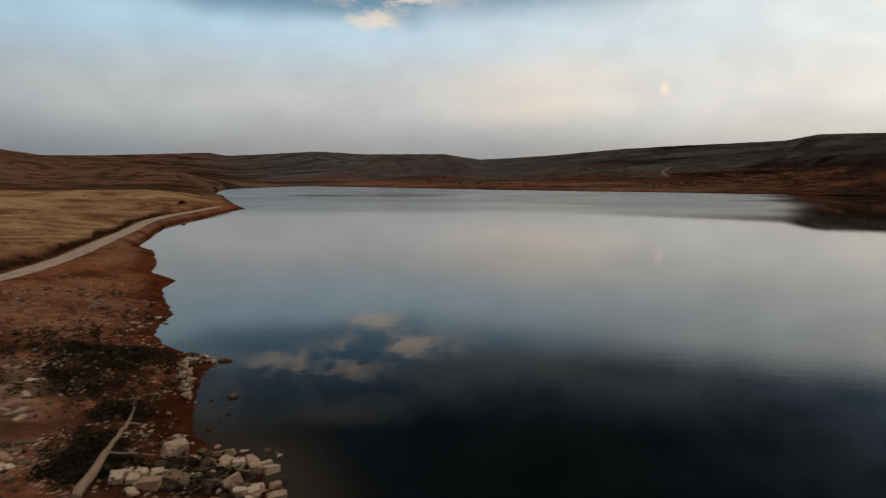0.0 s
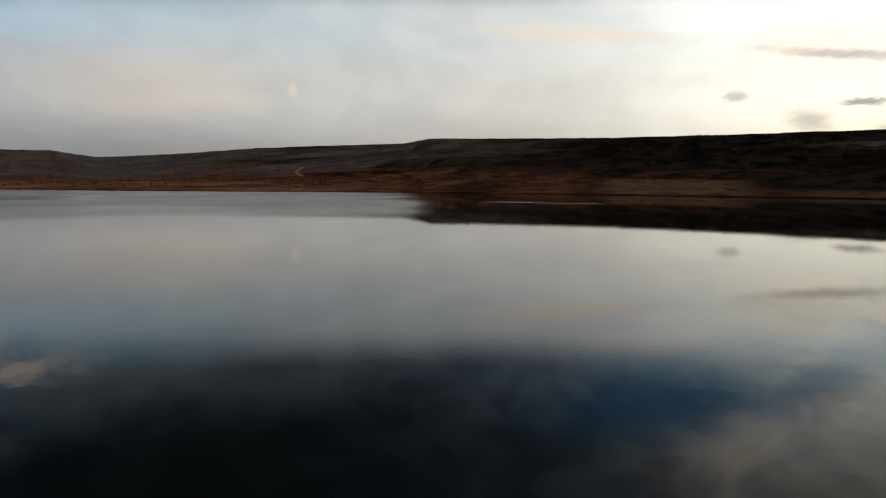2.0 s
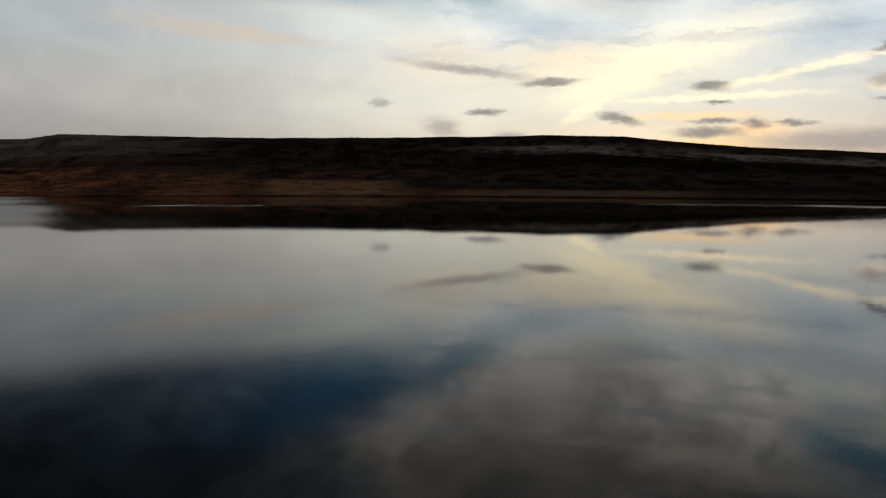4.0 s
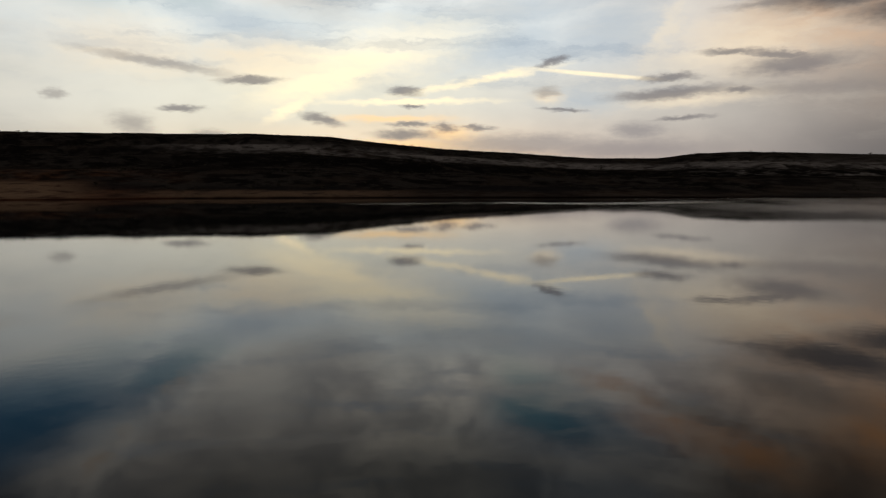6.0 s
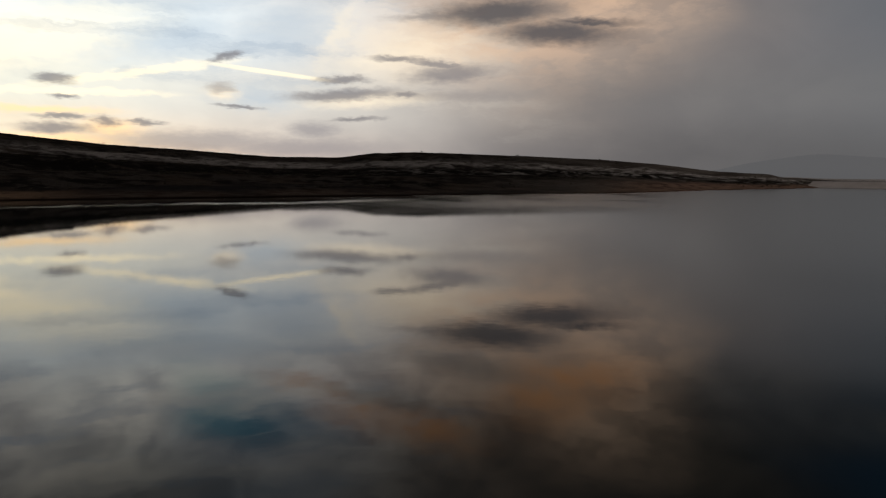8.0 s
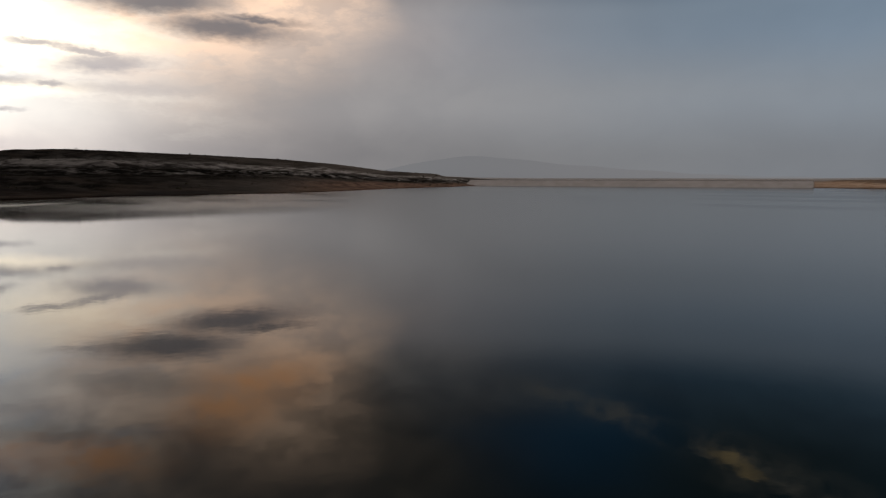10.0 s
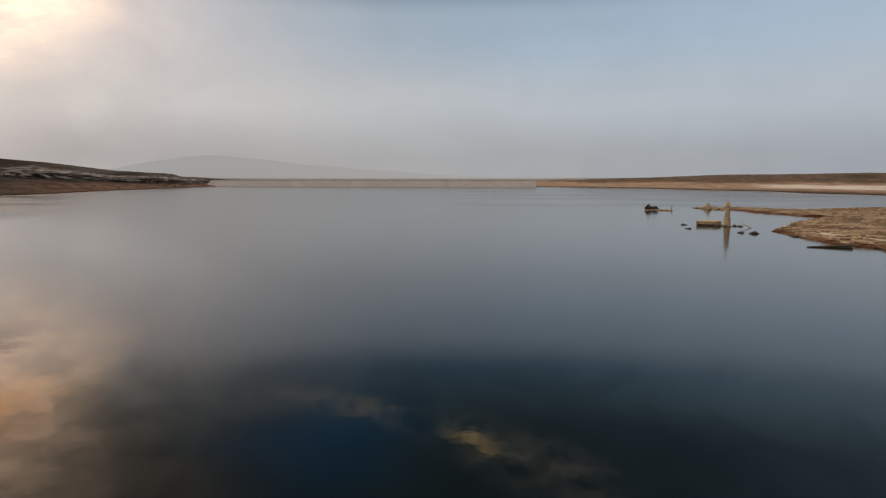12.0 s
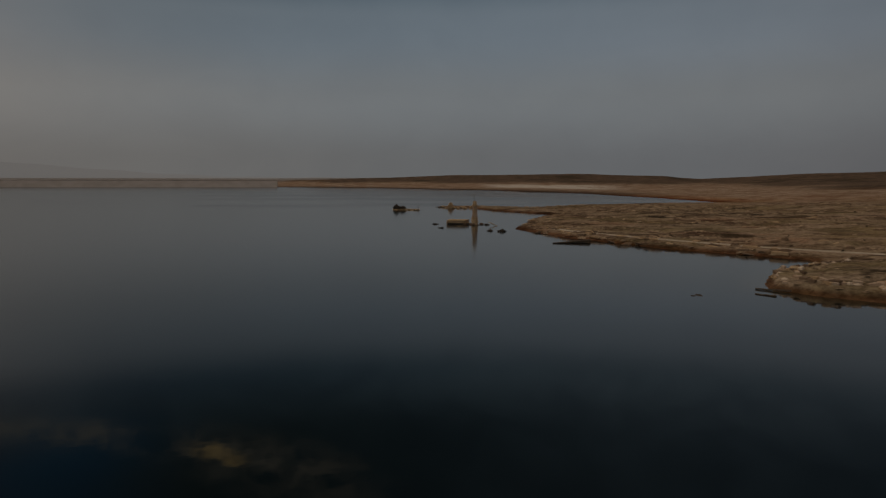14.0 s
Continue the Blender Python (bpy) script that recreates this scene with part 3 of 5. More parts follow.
def in_lake(x, y):
    odd = np.zeros(x.shape, bool)
    for (ax, ay), (bx, by) in zip(LAKE, np.roll(LAKE, -1, 0)):
        if ay != by:
            odd ^= ((ay > y) != (by > y)) & (x < (bx - ax) * (y - ay) / (by - ay) + ax)
    return odd


def shore_distance(x, y):
    """Metres from the water's edge, positive on land, with small coves and points."""
    d = line_distance(x, y, LAKE, True) * np.where(in_lake(x, y), -1.0, 1.0)
    far = np.clip(np.hypot(x - CX, y - CY) / 130.0, 0.25, 6.0)
    return d + far * (1.6 * fbm(x, y, 9.0, 3, 3) + 2.0 * fbm(x, y, 34.0, 3, 4)) * smooth(0, 3, np.abs(d) + 2.2)


SHORE_AZ = np.linspace(-95, 265, 721)
rr = np.arange(20, 1400, 4.0)
ga, gr = np.meshgrid(np.radians(SHORE_AZ), rr, indexing="ij")
wet_cells = in_lake(CX + gr * np.sin(ga), CY + gr * np.cos(ga))
SHORE_R = np.where(wet_cells.any(1), (wet_cells * gr).max(1), 30.0)
SHORE_R = np.convolve(np.pad(SHORE_R, 6, "edge"), np.ones(13) / 13, "valid")


def land(x, y):
    """Height of the ground, and how far from the shore it is."""
    s = shore_distance(x, y)
    r = np.hypot(x - CX, y - CY)
    az = np.degrees(np.arctan2(x - CX, y - CY))
    az = np.where(az < -95, az + 360, az)
    base = np.interp(az, SHORE_AZ, SHORE_R)
    reach, peak = np.interp(az, SKYLINE[:, 0], SKYLINE[:, 1]), np.interp(az, SKYLINE[:, 0], SKYLINE[:, 2])
    u = (r - base) / np.maximum(reach - base, 60)
    east = smooth(12, 30, az) * smooth(135, 118, az)
    rise = np.where(u < 1, np.clip(u, 0, 1) ** (2.2 - 1.1 * east), 1 - 0.25 * np.clip(u - 1, 0, 1.2))
    crest = smooth(0.75, 1.0, u)
    rugged = fbm(x, y, 120, 5, 11) * 0.42 + fbm(x * 0.6, y, 38, 4, 15) * 0.22
    hill = peak * rise * (1 + rugged * (1 - crest) * smooth(0.02, 0.3, u) * (0.6 + 0.5 * east))
    # benches and scarps of the layered rock
    beds_up = hill / np.maximum(peak, 5) * 5.0 + 0.9 * fbm(x, y, 160, 3, 17)
    bench = np.floor(beds_up) + smooth(0.45, 0.85, beds_up - np.floor(beds_up)) - beds_up
    hill = hill + peak / 5.0 * bench * 0.7 * (1 - crest) * smooth(0.05, 0.2, u) * (0.35 + 0.65 * east)
    hill = hill + crest * fbm(x, y, 45, 3, 21) * 1.2
    # a flat-topped butte before the northern ridge
    butte = smooth(-11.0, -5.4, az) * smooth(3.4, -0.6, az) * smooth(880, 985, r) * smooth(1280, 1120, r)
    hill = np.maximum(hill, (33.0 + 1.2 * fbm(x, y, 60, 3, 22)) * butte ** 1.3)
    sp = np.clip(s, 0, None)
    bank_z = 1.1 * (1 - np.exp(-sp / 6.0)) + 0.035 * np.minimum(sp, 160) * smooth(900, 200, r) + 0.006 * np.minimum(sp, 400)
    lumps = (fbm(x, y, 14, 4, 31) * 0.9 + fbm(x, y, 3.0, 3, 35) * 0.28) * smooth(0.0, 5.0, sp) * smooth(700, 150, r)
    south = smooth(168, 176, az)
    bank_z = bank_z * (1 - 0.55 * south) + south * smooth(320, 240, r) * np.maximum(0, 2.4 * fbm(x * 0.7, y * 1.2, 24, 4, 37)) * smooth(2, 12, sp)
    # a low swell of land behind the west shore, with a hollow beyond it
    swell = 12 * np.exp(-((r - 640 - 60 * np.sin(az * 0.35)) / 130) ** 2) * smooth(-15, -25, az) * smooth(-60, -45, az)
    knoll = 3.2 * np.exp(-(((x + 110) / 34) ** 2 + ((y - 262) / 60) ** 2)) * smooth(3, 25, sp)
    uphill = np.interp(y, ROAD_WEST[:, 1], ROAD_WEST[:, 0]) - x
    cutting = 0.6 * smooth(2.6, 4.6, uphill) * smooth(5, 30, y) * smooth(262, 225, y) * smooth(0, 6, sp)
    z = bank_z + lumps + cutting + knoll + swell + np.where(s > 0, hill, 0) * smooth(0, 60, sp)
    step = 0.55
    part_up = z / step - np.floor(z / step)
    z = np.where((s > 0) & (south > 0.5) & (r < 320), 0.35 * z + 0.65 * step * (np.floor(z / step) + smooth(0.3, 0.7, part_up)), z)
    # undercut rock edge of the headland
    scarp = smooth(168, 174, az) * smooth(260, 200, r)
    z = z + scarp * 0.55 * smooth(0.3, 1.3, s + 1.5 * fbm(x, y, 6, 3, 91))
    bluff = np.exp(-(((x - 15.5) / 7.5) ** 2 + ((y + 64) / 11.0) ** 2) ** 2) * smooth(0.3, 1.2, s + 0.8 * fbm(x, y, 4, 3, 92))
    z = np.maximum(z, bluff * (1.35 + 0.7 * fbm(x, y, 5, 3, 93)))
    z = np.where(s > 0, np.maximum(z, 0.02 + 0.16 * np.minimum(s, 3)), np.maximum(s * 0.12, -4.0) - 0.05)
    return z, s, u, az, r


def graded(x, y):
    """Ground height with the two dirt roads cut level into it."""
    z, s, u, az, r = land(x, y)
    for line, level, cut in ((ROAD_WEST, 1.2, 3.0), (ROAD_SOUTH, 0.9, 2.0)):
        d = line_distance(x, y, line)
        on = smooth(cut + 1.4, cut - 0.6, d)
        z = np.where(s > 0, z * (1 - on) + level * on, z)
    return z, s, u, az, r


def sampled(x0, x1, y0, y1, step):
    gx, gy = np.meshgrid(np.arange(x0, x1, step), np.arange(y0, y1, step), indexing="ij")
    return x0, y0, step, graded(gx, gy)[0]


SAMPLES = [sampled(-90, 0, 10, 260, 0.5), sampled(-75, 118, -312, -48, 0.75)]


def height(x, y):
    """Ground height at one place near the two visible shores."""
    x0, y0, step, grid = SAMPLES[0] if y > 5 else SAMPLES[1]
    i, j = (x - x0) / step, (y - y0) / step
    i, j = min(max(i, 0), grid.shape[0] - 1.001), min(max(j, 0), grid.shape[1] - 1.001)
    a, b = int(i), int(j)
    u, v = i - a, j - b
    return float((grid[a, b] * (1 - u) + grid[a + 1, b] * u) * (1 - v) + (grid[a, b + 1] * (1 - u) + grid[a + 1, b + 1] * u) * v)


def mesh_from(name, verts, faces, mat, smooth_shade=True):
    me = bpy.data.meshes.new(name)
    me.vertices.add(len(verts))
    me.vertices.foreach_set("co", np.asarray(verts, np.float32).ravel())
    faces = np.asarray(faces, np.int32)
    k = faces.shape[1]
    me.loops.add(faces.size)
    me.loops.foreach_set("vertex_index", faces.ravel())
    me.polygons.add(len(faces))
    me.polygons.foreach_set("loop_start", np.arange(0, faces.size, k, dtype=np.int32))
    me.update(calc_edges=True)
    me.polygons.foreach_set("use_smooth", np.full(len(faces), smooth_shade))
    me.materials.append(mat)
    return me


def build_ground():
    azs = np.concatenate([np.arange(-95, -42, 1.0), np.arange(-42, 14, 0.2), np.arange(14, 19, 0.1), np.arange(19, 206, 0.2), np.arange(206, 264.5, 1.0)])
    rad = np.concatenate([[0.01, 1.5, 3.5], 6.0 * np.exp(np.arange(0, 6.69, 0.0135))])
    A, R = np.meshgrid(np.radians(azs), rad, indexing="ij")
    x, y = CX + R * np.sin(A), CY + R * np.cos(A)
    z, s, u, az, r = graded(x, y)
    na, nr = A.shape
    i = np.arange(na)[:, None] * nr + np.arange(nr - 1)[None, :]
    j = np.roll(np.arange(na), -1)[:, None] * nr + np.arange(nr - 1)[None, :]
    faces = np.stack([i, i + 1, j + 1, j], -1).reshape(-1, 4)
    me = mesh_from("ground", np.stack([x, y, z], -1).reshape(-1, 3), faces, GROUND)
    west = smooth(40, -5, az)
    near_road = line_distance(x, y, ROAD_WEST)
    beyond = np.clip(s, 0, None)
    uphill = np.interp(y, ROAD_WEST[:, 1], ROAD_WEST[:, 0]) - x
    field = smooth(3.2, 5.0, uphill + 1.2 * fbm(x, y, 12, 3, 41)) * west * smooth(125, 80, beyond + 70 * fbm(x, y, 60, 3, 43)) * smooth(360, 290, r + 90 * fbm(x, y, 50, 3, 46)) * smooth(0.5, 3, beyond)
    ditch = 1.2 * smooth(1.7, 2.2, uphill) * smooth(4.2, 3.6, uphill + 1.5 * fbm(x, y, 7, 2, 42)) * smooth(20, 45, y) * smooth(215, 170, y)
    southland = smooth(138, 150, az)
    beds = southland * smooth(-1.0, 0.3, s) * smooth(420, 300, r) * (0.95 + 0.4 * fbm(x, y, 26, 3, 81))
    moor = southland * smooth(430, 560, r)
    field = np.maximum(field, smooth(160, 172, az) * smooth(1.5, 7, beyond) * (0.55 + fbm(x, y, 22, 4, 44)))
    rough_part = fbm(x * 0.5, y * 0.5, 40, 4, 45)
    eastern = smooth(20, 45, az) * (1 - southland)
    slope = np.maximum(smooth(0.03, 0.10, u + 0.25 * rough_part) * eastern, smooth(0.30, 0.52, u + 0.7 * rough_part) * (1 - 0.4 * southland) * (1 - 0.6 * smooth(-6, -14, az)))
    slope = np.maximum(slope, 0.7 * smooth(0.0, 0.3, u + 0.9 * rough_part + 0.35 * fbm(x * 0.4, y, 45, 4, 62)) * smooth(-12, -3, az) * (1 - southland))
    # land towards the sunset, darkened in colour as backlit
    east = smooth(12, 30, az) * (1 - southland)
    bare = smooth(-0.12, 0.15, fbm(x, y, 70, 3, 47)) * 0.3 * (1 - 0.7 * east)
    pale = smooth(250, 480, r) * np.maximum(smooth(5, 1.5, z) * smooth(0.1, 1.2, z) * bare, smooth(146, 156, az) * smooth(7.5, 4.5, z + 4 * fbm(x, y, 80, 3, 48)) * smooth(0.3, 1.5, z))
    weeds = 1.0 * ditch + 0.9 * smooth(-0.08, 0.10, fbm(x, y, 4.0, 4, 51) + 0.06) * np.exp(-(((x + 21) / 9.0) ** 2 + ((y - 38) / 11.0) ** 2) ** 2)
    hollow = smooth(650, 740, r + 60 * fbm(x, y, 80, 3, 53)) * smooth(900, 800, r + 60 * fbm(x, y, 80, 3, 54)) * smooth(-6, -14, az) * smooth(-0.12, 0.1, fbm(x * 0.4, y, 70, 3, 55))
    weeds = np.maximum(weeds, 0.8 * hollow)
    gully = smooth(330, 350, r + 30 * fbm(x, y, 40, 3, 56)) * smooth(420, 395, r + 50 * fbm(x, y, 50, 3, 57)) * smooth(-11, -15, az) * smooth(-0.1, 0.12, fbm(x, y, 35, 3, 59))
    streaky = smooth(350, 380, r) * smooth(-9, -14, az) * smooth(-55, -45, az) * smooth(0.0, 0.16, fbm(x * 0.45 + y * 0.2, y, 55, 4, 63))
    weeds = np.maximum(np.maximum(weeds, 0.7 * gully), 0.75 * streaky)
    weeds = np.maximum(weeds, 0.75 * np.exp(-(((x + 12.6) / 2.2) ** 2 + ((y - 29.5) / 4.5) ** 2) ** 2) * smooth(-0.25, 0.05, fbm(x, y, 3.0, 3, 60)))
    # the ground under the rubble heap is darkened all over
    weeds = np.maximum(weeds, np.exp(-(((x + 9.6) / 3.6) ** 2 + ((y - 26.0) / 2.8) ** 2) ** 2))
    # northern hills greyed with distance, as haze would do
    haze_grey = smooth(-24, -12, az) * smooth(14, 4, az) * smooth(820, 1000, r + 200 * rough_part)
    haze_grey = np.maximum(haze_grey, 0.8 * smooth(-24, -12, az) * smooth(40, 24, az) * smooth(700, 860, r + 300 * rough_part) * smooth(-0.2, 0.1, fbm(x * 0.4, y, 50, 4, 58)))
    # belts of bare ledge and of dark scrub along the eastern hills, by their share of the hill's height
    share = z / np.maximum(np.interp(az, SKYLINE[:, 0], SKYLINE[:, 2]), 6)
    share = share + 0.22 * fbm(x, y, 150, 3, 201) + 0.10 * fbm(x, y, 40, 3, 202)
    facing = smooth(52, 64, az) * smooth(140, 131, az)
    ledge = facing * np.maximum(smooth(0.46, 0.54, share) * smooth(0.80, 0.64, share), 0.9 * smooth(0.33, 0.37, share) * smooth(0.47, 0.43, share) * smooth(95, 105, az))
    thicket = smooth(50, 62, az) * smooth(138, 128, az) * smooth(0.24, 0.31, share) * smooth(0.56, 0.47, share)
    thicket = np.maximum(thicket, smooth(8, 16, az) * smooth(62, 50, az) * smooth(0.02, 0.16, fbm(x * 0.6, y * 0.6, 45, 4, 203)) * smooth(0.12, 0.2, share) * 0.9)
    rust = smooth(-8, 2, az) * smooth(62, 46, az) * (1 - 0.55 * smooth(28, 42, az)) * smooth(0.62 - 0.30 * smooth(12, 30, az), 0.30 - 0.12 * smooth(12, 30, az), share)
    # a fan of tan silt at the foot of the mesa, and a short path up the slope
    fan = smooth(39.0, 41.5, az) * smooth(53, 48, az) * smooth(10.0, 8.0, z + 2 * fbm(x, y, 30, 3, 204)) * smooth(0.2, 1.0, z)
    fan = np.maximum(fan, smooth(53, 58, az) * smooth(78, 70, az) * smooth(4.5, 3.2, z + 3 * fbm(x, y, 60, 3, 205)) * smooth(0.2, 1.0, z) * 0.7)
    path = smooth(0.16, 0.08, np.abs(az - 16.4 - 0.4 * np.sin(z * 0.35))) * smooth(9, 10, z) * smooth(21, 19, z)
    chalk = smooth(171.5, 174, az) * smooth(184, 180, az) * smooth(1.6, 2.2, z) * smooth(5.2, 4.2, z + 2 * fbm(x, y, 60, 3, 206)) * smooth(500, 600, r)
    pale = np.maximum(pale, 0.9 * path)
    slate = smooth(0, 10, az) * smooth(42, 30, az) * smooth(0.30, 0.48, share) * 0.85
    spur = smooth(100, 128, az) * smooth(140, 134, az)
    foot = smooth(112, 122, az) * smooth(0.27, 0.17, share)
    heath = smooth(330, 430, r + 50 * fbm(x, y, 60, 3, 207)) * smooth(-6, -12, az) * smooth(-70, -50, az)
    # where the far plain takes its painted haze
    hazy_plain = smooth(1150, 1400, r) * smooth(122, 130, az) * smooth(176, 160, az)
    bald = smooth(0.02, 0.16, fbm(x, y, 4.0, 4, 208) + 0.10) * np.exp(-(((x + 24.5) / 6.5) ** 2 + ((y - 33.5) / 6.0) ** 2) ** 2)
    pale = np.maximum(pale, 0.8 * bald)
    for key, values in (("thicket", thicket), ("rust", rust), ("fan", fan), ("chalk", chalk), ("hazy_plain", hazy_plain), ("spur", spur), ("foot", foot), ("heath", heath), ("slate", slate), ("haze_grey", haze_grey), ("beds", beds), ("moor", moor), ("ledge", ledge), ("east", east * np.minimum(1.0, 0.88 + 0.3 * fbm(x, y, 60, 3, 77) + 0.25 * smooth(48, 66, az))), ("field", field), ("slope", slope), ("weeds", weeds), ("pale", pale)):
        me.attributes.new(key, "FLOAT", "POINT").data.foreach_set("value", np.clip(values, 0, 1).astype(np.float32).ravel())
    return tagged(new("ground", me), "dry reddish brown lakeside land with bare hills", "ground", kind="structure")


build_ground()


def build_water():
    """The lake as one sheet, with its wind-ruffled reaches and its muddy rim."""
    azs = np.concatenate([np.arange(-95, 265, 0.75)])
    rad = np.concatenate([[0.01, 1.5], 5.0 * np.exp(np.arange(0, 5.75, 0.03))])
    A, R = np.meshgrid(np.radians(azs), rad, indexing="ij")
    x, y = CX + R * np.sin(A), CY + R * np.cos(A)
    na, nr = A.shape
    i = np.arange(na)[:, None] * nr + np.arange(nr - 1)[None, :]
    j = np.roll(np.arange(na), -1)[:, None] * nr + np.arange(nr - 1)[None, :]
    me = mesh_from("water", np.stack([x, y, 0 * x], -1).reshape(-1, 3), np.stack([i, i + 1, j + 1, j], -1).reshape(-1, 4), WATER)
    s = shore_distance(x, y)
    az = np.degrees(A)
    shallow = smooth(-4.5, -0.3, s) * smooth(120, 60, R)
    north = smooth(27, 21, az + 4 * fbm(x, y, 90, 2, 61)) * smooth(165, 255, R + 25 * fbm(x, y, 60, 2, 64))
    # calm lane in the ruffled northern reach
    lane = np.exp(-((R - 372 - 20 * fbm(x, y, 150, 2, 65)) / 17) ** 2) * smooth(-18, -14, az) * smooth(3, -6, az)
    north = np.maximum(north * (1 - 0.75 * lane), 0.35 * smooth(27, 21, az) * smooth(225, 260, R))
    south = smooth(84, 116, az) * smooth(190, 330, R) * 0.6
    dam_reach = smooth(110, 124, az) * smooth(38, 90, R) * (0.30 + 0.32 * smooth(178, 122, az))
    breeze = np.exp(-(line_distance(x, y, np.array([(172, 272), (198, 240)])) / 5.0) ** 2)
    breeze = np.maximum(breeze, np.exp(-(line_distance(x, y, np.array([(322, 118), (352, 60), (352, 18), (405, -60)])) / 13.0) ** 2) * 0.5)
    ruffle = np.clip(np.maximum(np.maximum(north, south), breeze), 0, 1)
    for key, values in (("shallow", shallow), ("ruffle", ruffle), ("breath", dam_reach)):
        me.attributes.new(key, "FLOAT", "POINT").data.foreach_set("value", values.astype(np.float32).ravel())
    return tagged(new("water", me), "calm dark lake mirroring the evening sky", "lake", kind="structure")


build_water()


# ---- helpers for things ----
def part(name, data, mat, parent, label="", at=(0, 0, 0), turn=(0, 0, 0), size=(1, 1, 1)):
    """Links a bmesh or a mesh as one object under a thing or a part."""
    if isinstance(data, bmesh.types.BMesh):
        me = bpy.data.meshes.new(name)
        data.to_mesh(me)
        data.free()
        if mat:
            me.materials.append(mat)
        data = me
    ob = new(name, data)
    ob.parent = parent
    ob.location, ob.rotation_euler, ob.scale = at, turn, size
    if label:
        ob["label"] = label
    return ob


def thing(name, at, label, category, group="", kind=""):
    ob = new(name)
    ob.location = at
    ob.empty_display_size = 0.3
    return tagged(ob, label, category, group, kind)


def block_bm(rng, jitter=0.13, bevel=0.03):
    """A broken building block: a unit cube with a corner or two knocked off."""
    bm = bmesh.new()
    bmesh.ops.create_cube(bm, size=1.0)
    for v in bm.verts:
        v.co += Vector([rng.uniform(-jitter, jitter) for _ in range(3)])
    for _ in range(2):
        way_out = Vector([rng.choice((-1, 1)) * rng.uniform(0.4, 1.0) for _ in range(3)]).normalized()
        cutting = bmesh.ops.bisect_plane(bm, geom=bm.verts[:] + bm.edges[:] + bm.faces[:], plane_co=way_out * rng.uniform(0.50, 0.64), plane_no=way_out, clear_outer=True)
        rim = [e for e in cutting["geom_cut"] if isinstance(e, bmesh.types.BMEdge)]
        if rim:
            bmesh.ops.contextual_create(bm, geom=rim)
    bmesh.ops.bevel(bm, geom=list(bm.edges), offset=bevel, segments=1, affect="EDGES")
    return bm


def boulder_bm(rng, rough=0.22):
    bm = bmesh.new()
    bmesh.ops.create_icosphere(bm, subdivisions=1, radius=0.5)
    for v in bm.verts:
        v.co *= 1 + rng.uniform(-rough, rough)
    return bm


def mesh_of(name, bm, mat):
    me = bpy.data.meshes.new(name)
    bm.to_mesh(me)
    bm.free()
    me.materials.append(mat)
    return me


rng = random.Random(7)
BLOCKS = {m.name: [mesh_of("block", block_bm(rng), m) for _ in range(5)] for m in (LIME, RUBBLE, TUFF, BLACK)}
BOULDERS = {m.name: [mesh_of("boulder", boulder_bm(rng), m) for _ in range(6)] for m in (LIME, RUBBLE, TUFF, BLACK)}


def stone(parent, x, y, size, mat, shape="boulder", sink=0.25, z=None, turn=None, name="stone", tilt=0.3):
    """One stone of a heap or wall, resting on the ground at that place."""
    pool = (BOULDERS if shape == "boulder" else BLOCKS)[mat.name]
    base = max(height(x, y), -0.3) if z is None else z
    sx, sy, sz = size if isinstance(size, tuple) else (size * rng.uniform(0.8, 1.3), size * rng.uniform(0.7, 1.1), size * rng.uniform(0.5, 0.8))
    rot = (rng.uniform(-tilt, tilt), rng.uniform(-tilt, tilt), rng.uniform(0, 6.3) if turn is None else turn)
    px, py, pz = parent.location
    return part(name, rng.choice(pool), None, parent, "", (x - px, y - py, base + sz * (0.5 - sink) - pz), rot, (sx, sy, sz))


# ---- west shore ----
def road_ribbon(name, line, level, width, label):
    pts = []
    for (ax, ay), (bx, by) in zip(line, line[1:]):
        n = max(2, int(math.hypot(bx - ax, by - ay) / 2.0))
        pts += [(ax + (bx - ax) * k / n, ay + (by - ay) * k / n) for k in range(n)]
    pts.append(tuple(line[-1]))
    p = np.array(pts)
    for _ in range(12):
        p[1:-1] = (p[:-2] + 2 * p[1:-1] + p[2:]) / 4
    d = np.gradient(p, axis=0)
    d /= np.linalg.norm(d, axis=1)[:, None]
    side = np.stack([-d[:, 1], d[:, 0]], 1)
    cols = []
    for k, off in enumerate((-0.5, -0.38, -0.22, 0.0, 0.22, 0.38, 0.5)):
        w = off * width * (1 + 0.16 * (np.array([noise.noise((q[0] * 0.3, q[1] * 0.3, k)) for q in p])))
        q = p + side * w[:, None]
        rut = -0.04 if abs(off) == 0.22 else (-0.10 if abs(off) == 0.5 else 0.0)
        cols.append(np.column_stack([q, np.full(len(p), level + 0.07 + rut)]))
    v = np.stack(cols, 1)
    n, c = v.shape[:2]
    i = np.arange(n - 1)[:, None] * c + np.arange(c - 1)[None, :]
    me = mesh_from(name, v.reshape(-1, 3), np.stack([i, i + c, i + c + 1, i + 1], -1).reshape(-1, 4), TRACK)
    return tagged(new(name, me), label, "dirt road", kind="structure")


road_ribbon("road", ROAD_WEST, 1.2, 3.0, "pale gravel track along the lake shore")
road_ribbon("road", ROAD_SOUTH, 0.9, 2.0, "narrow dusty track on the low headland")


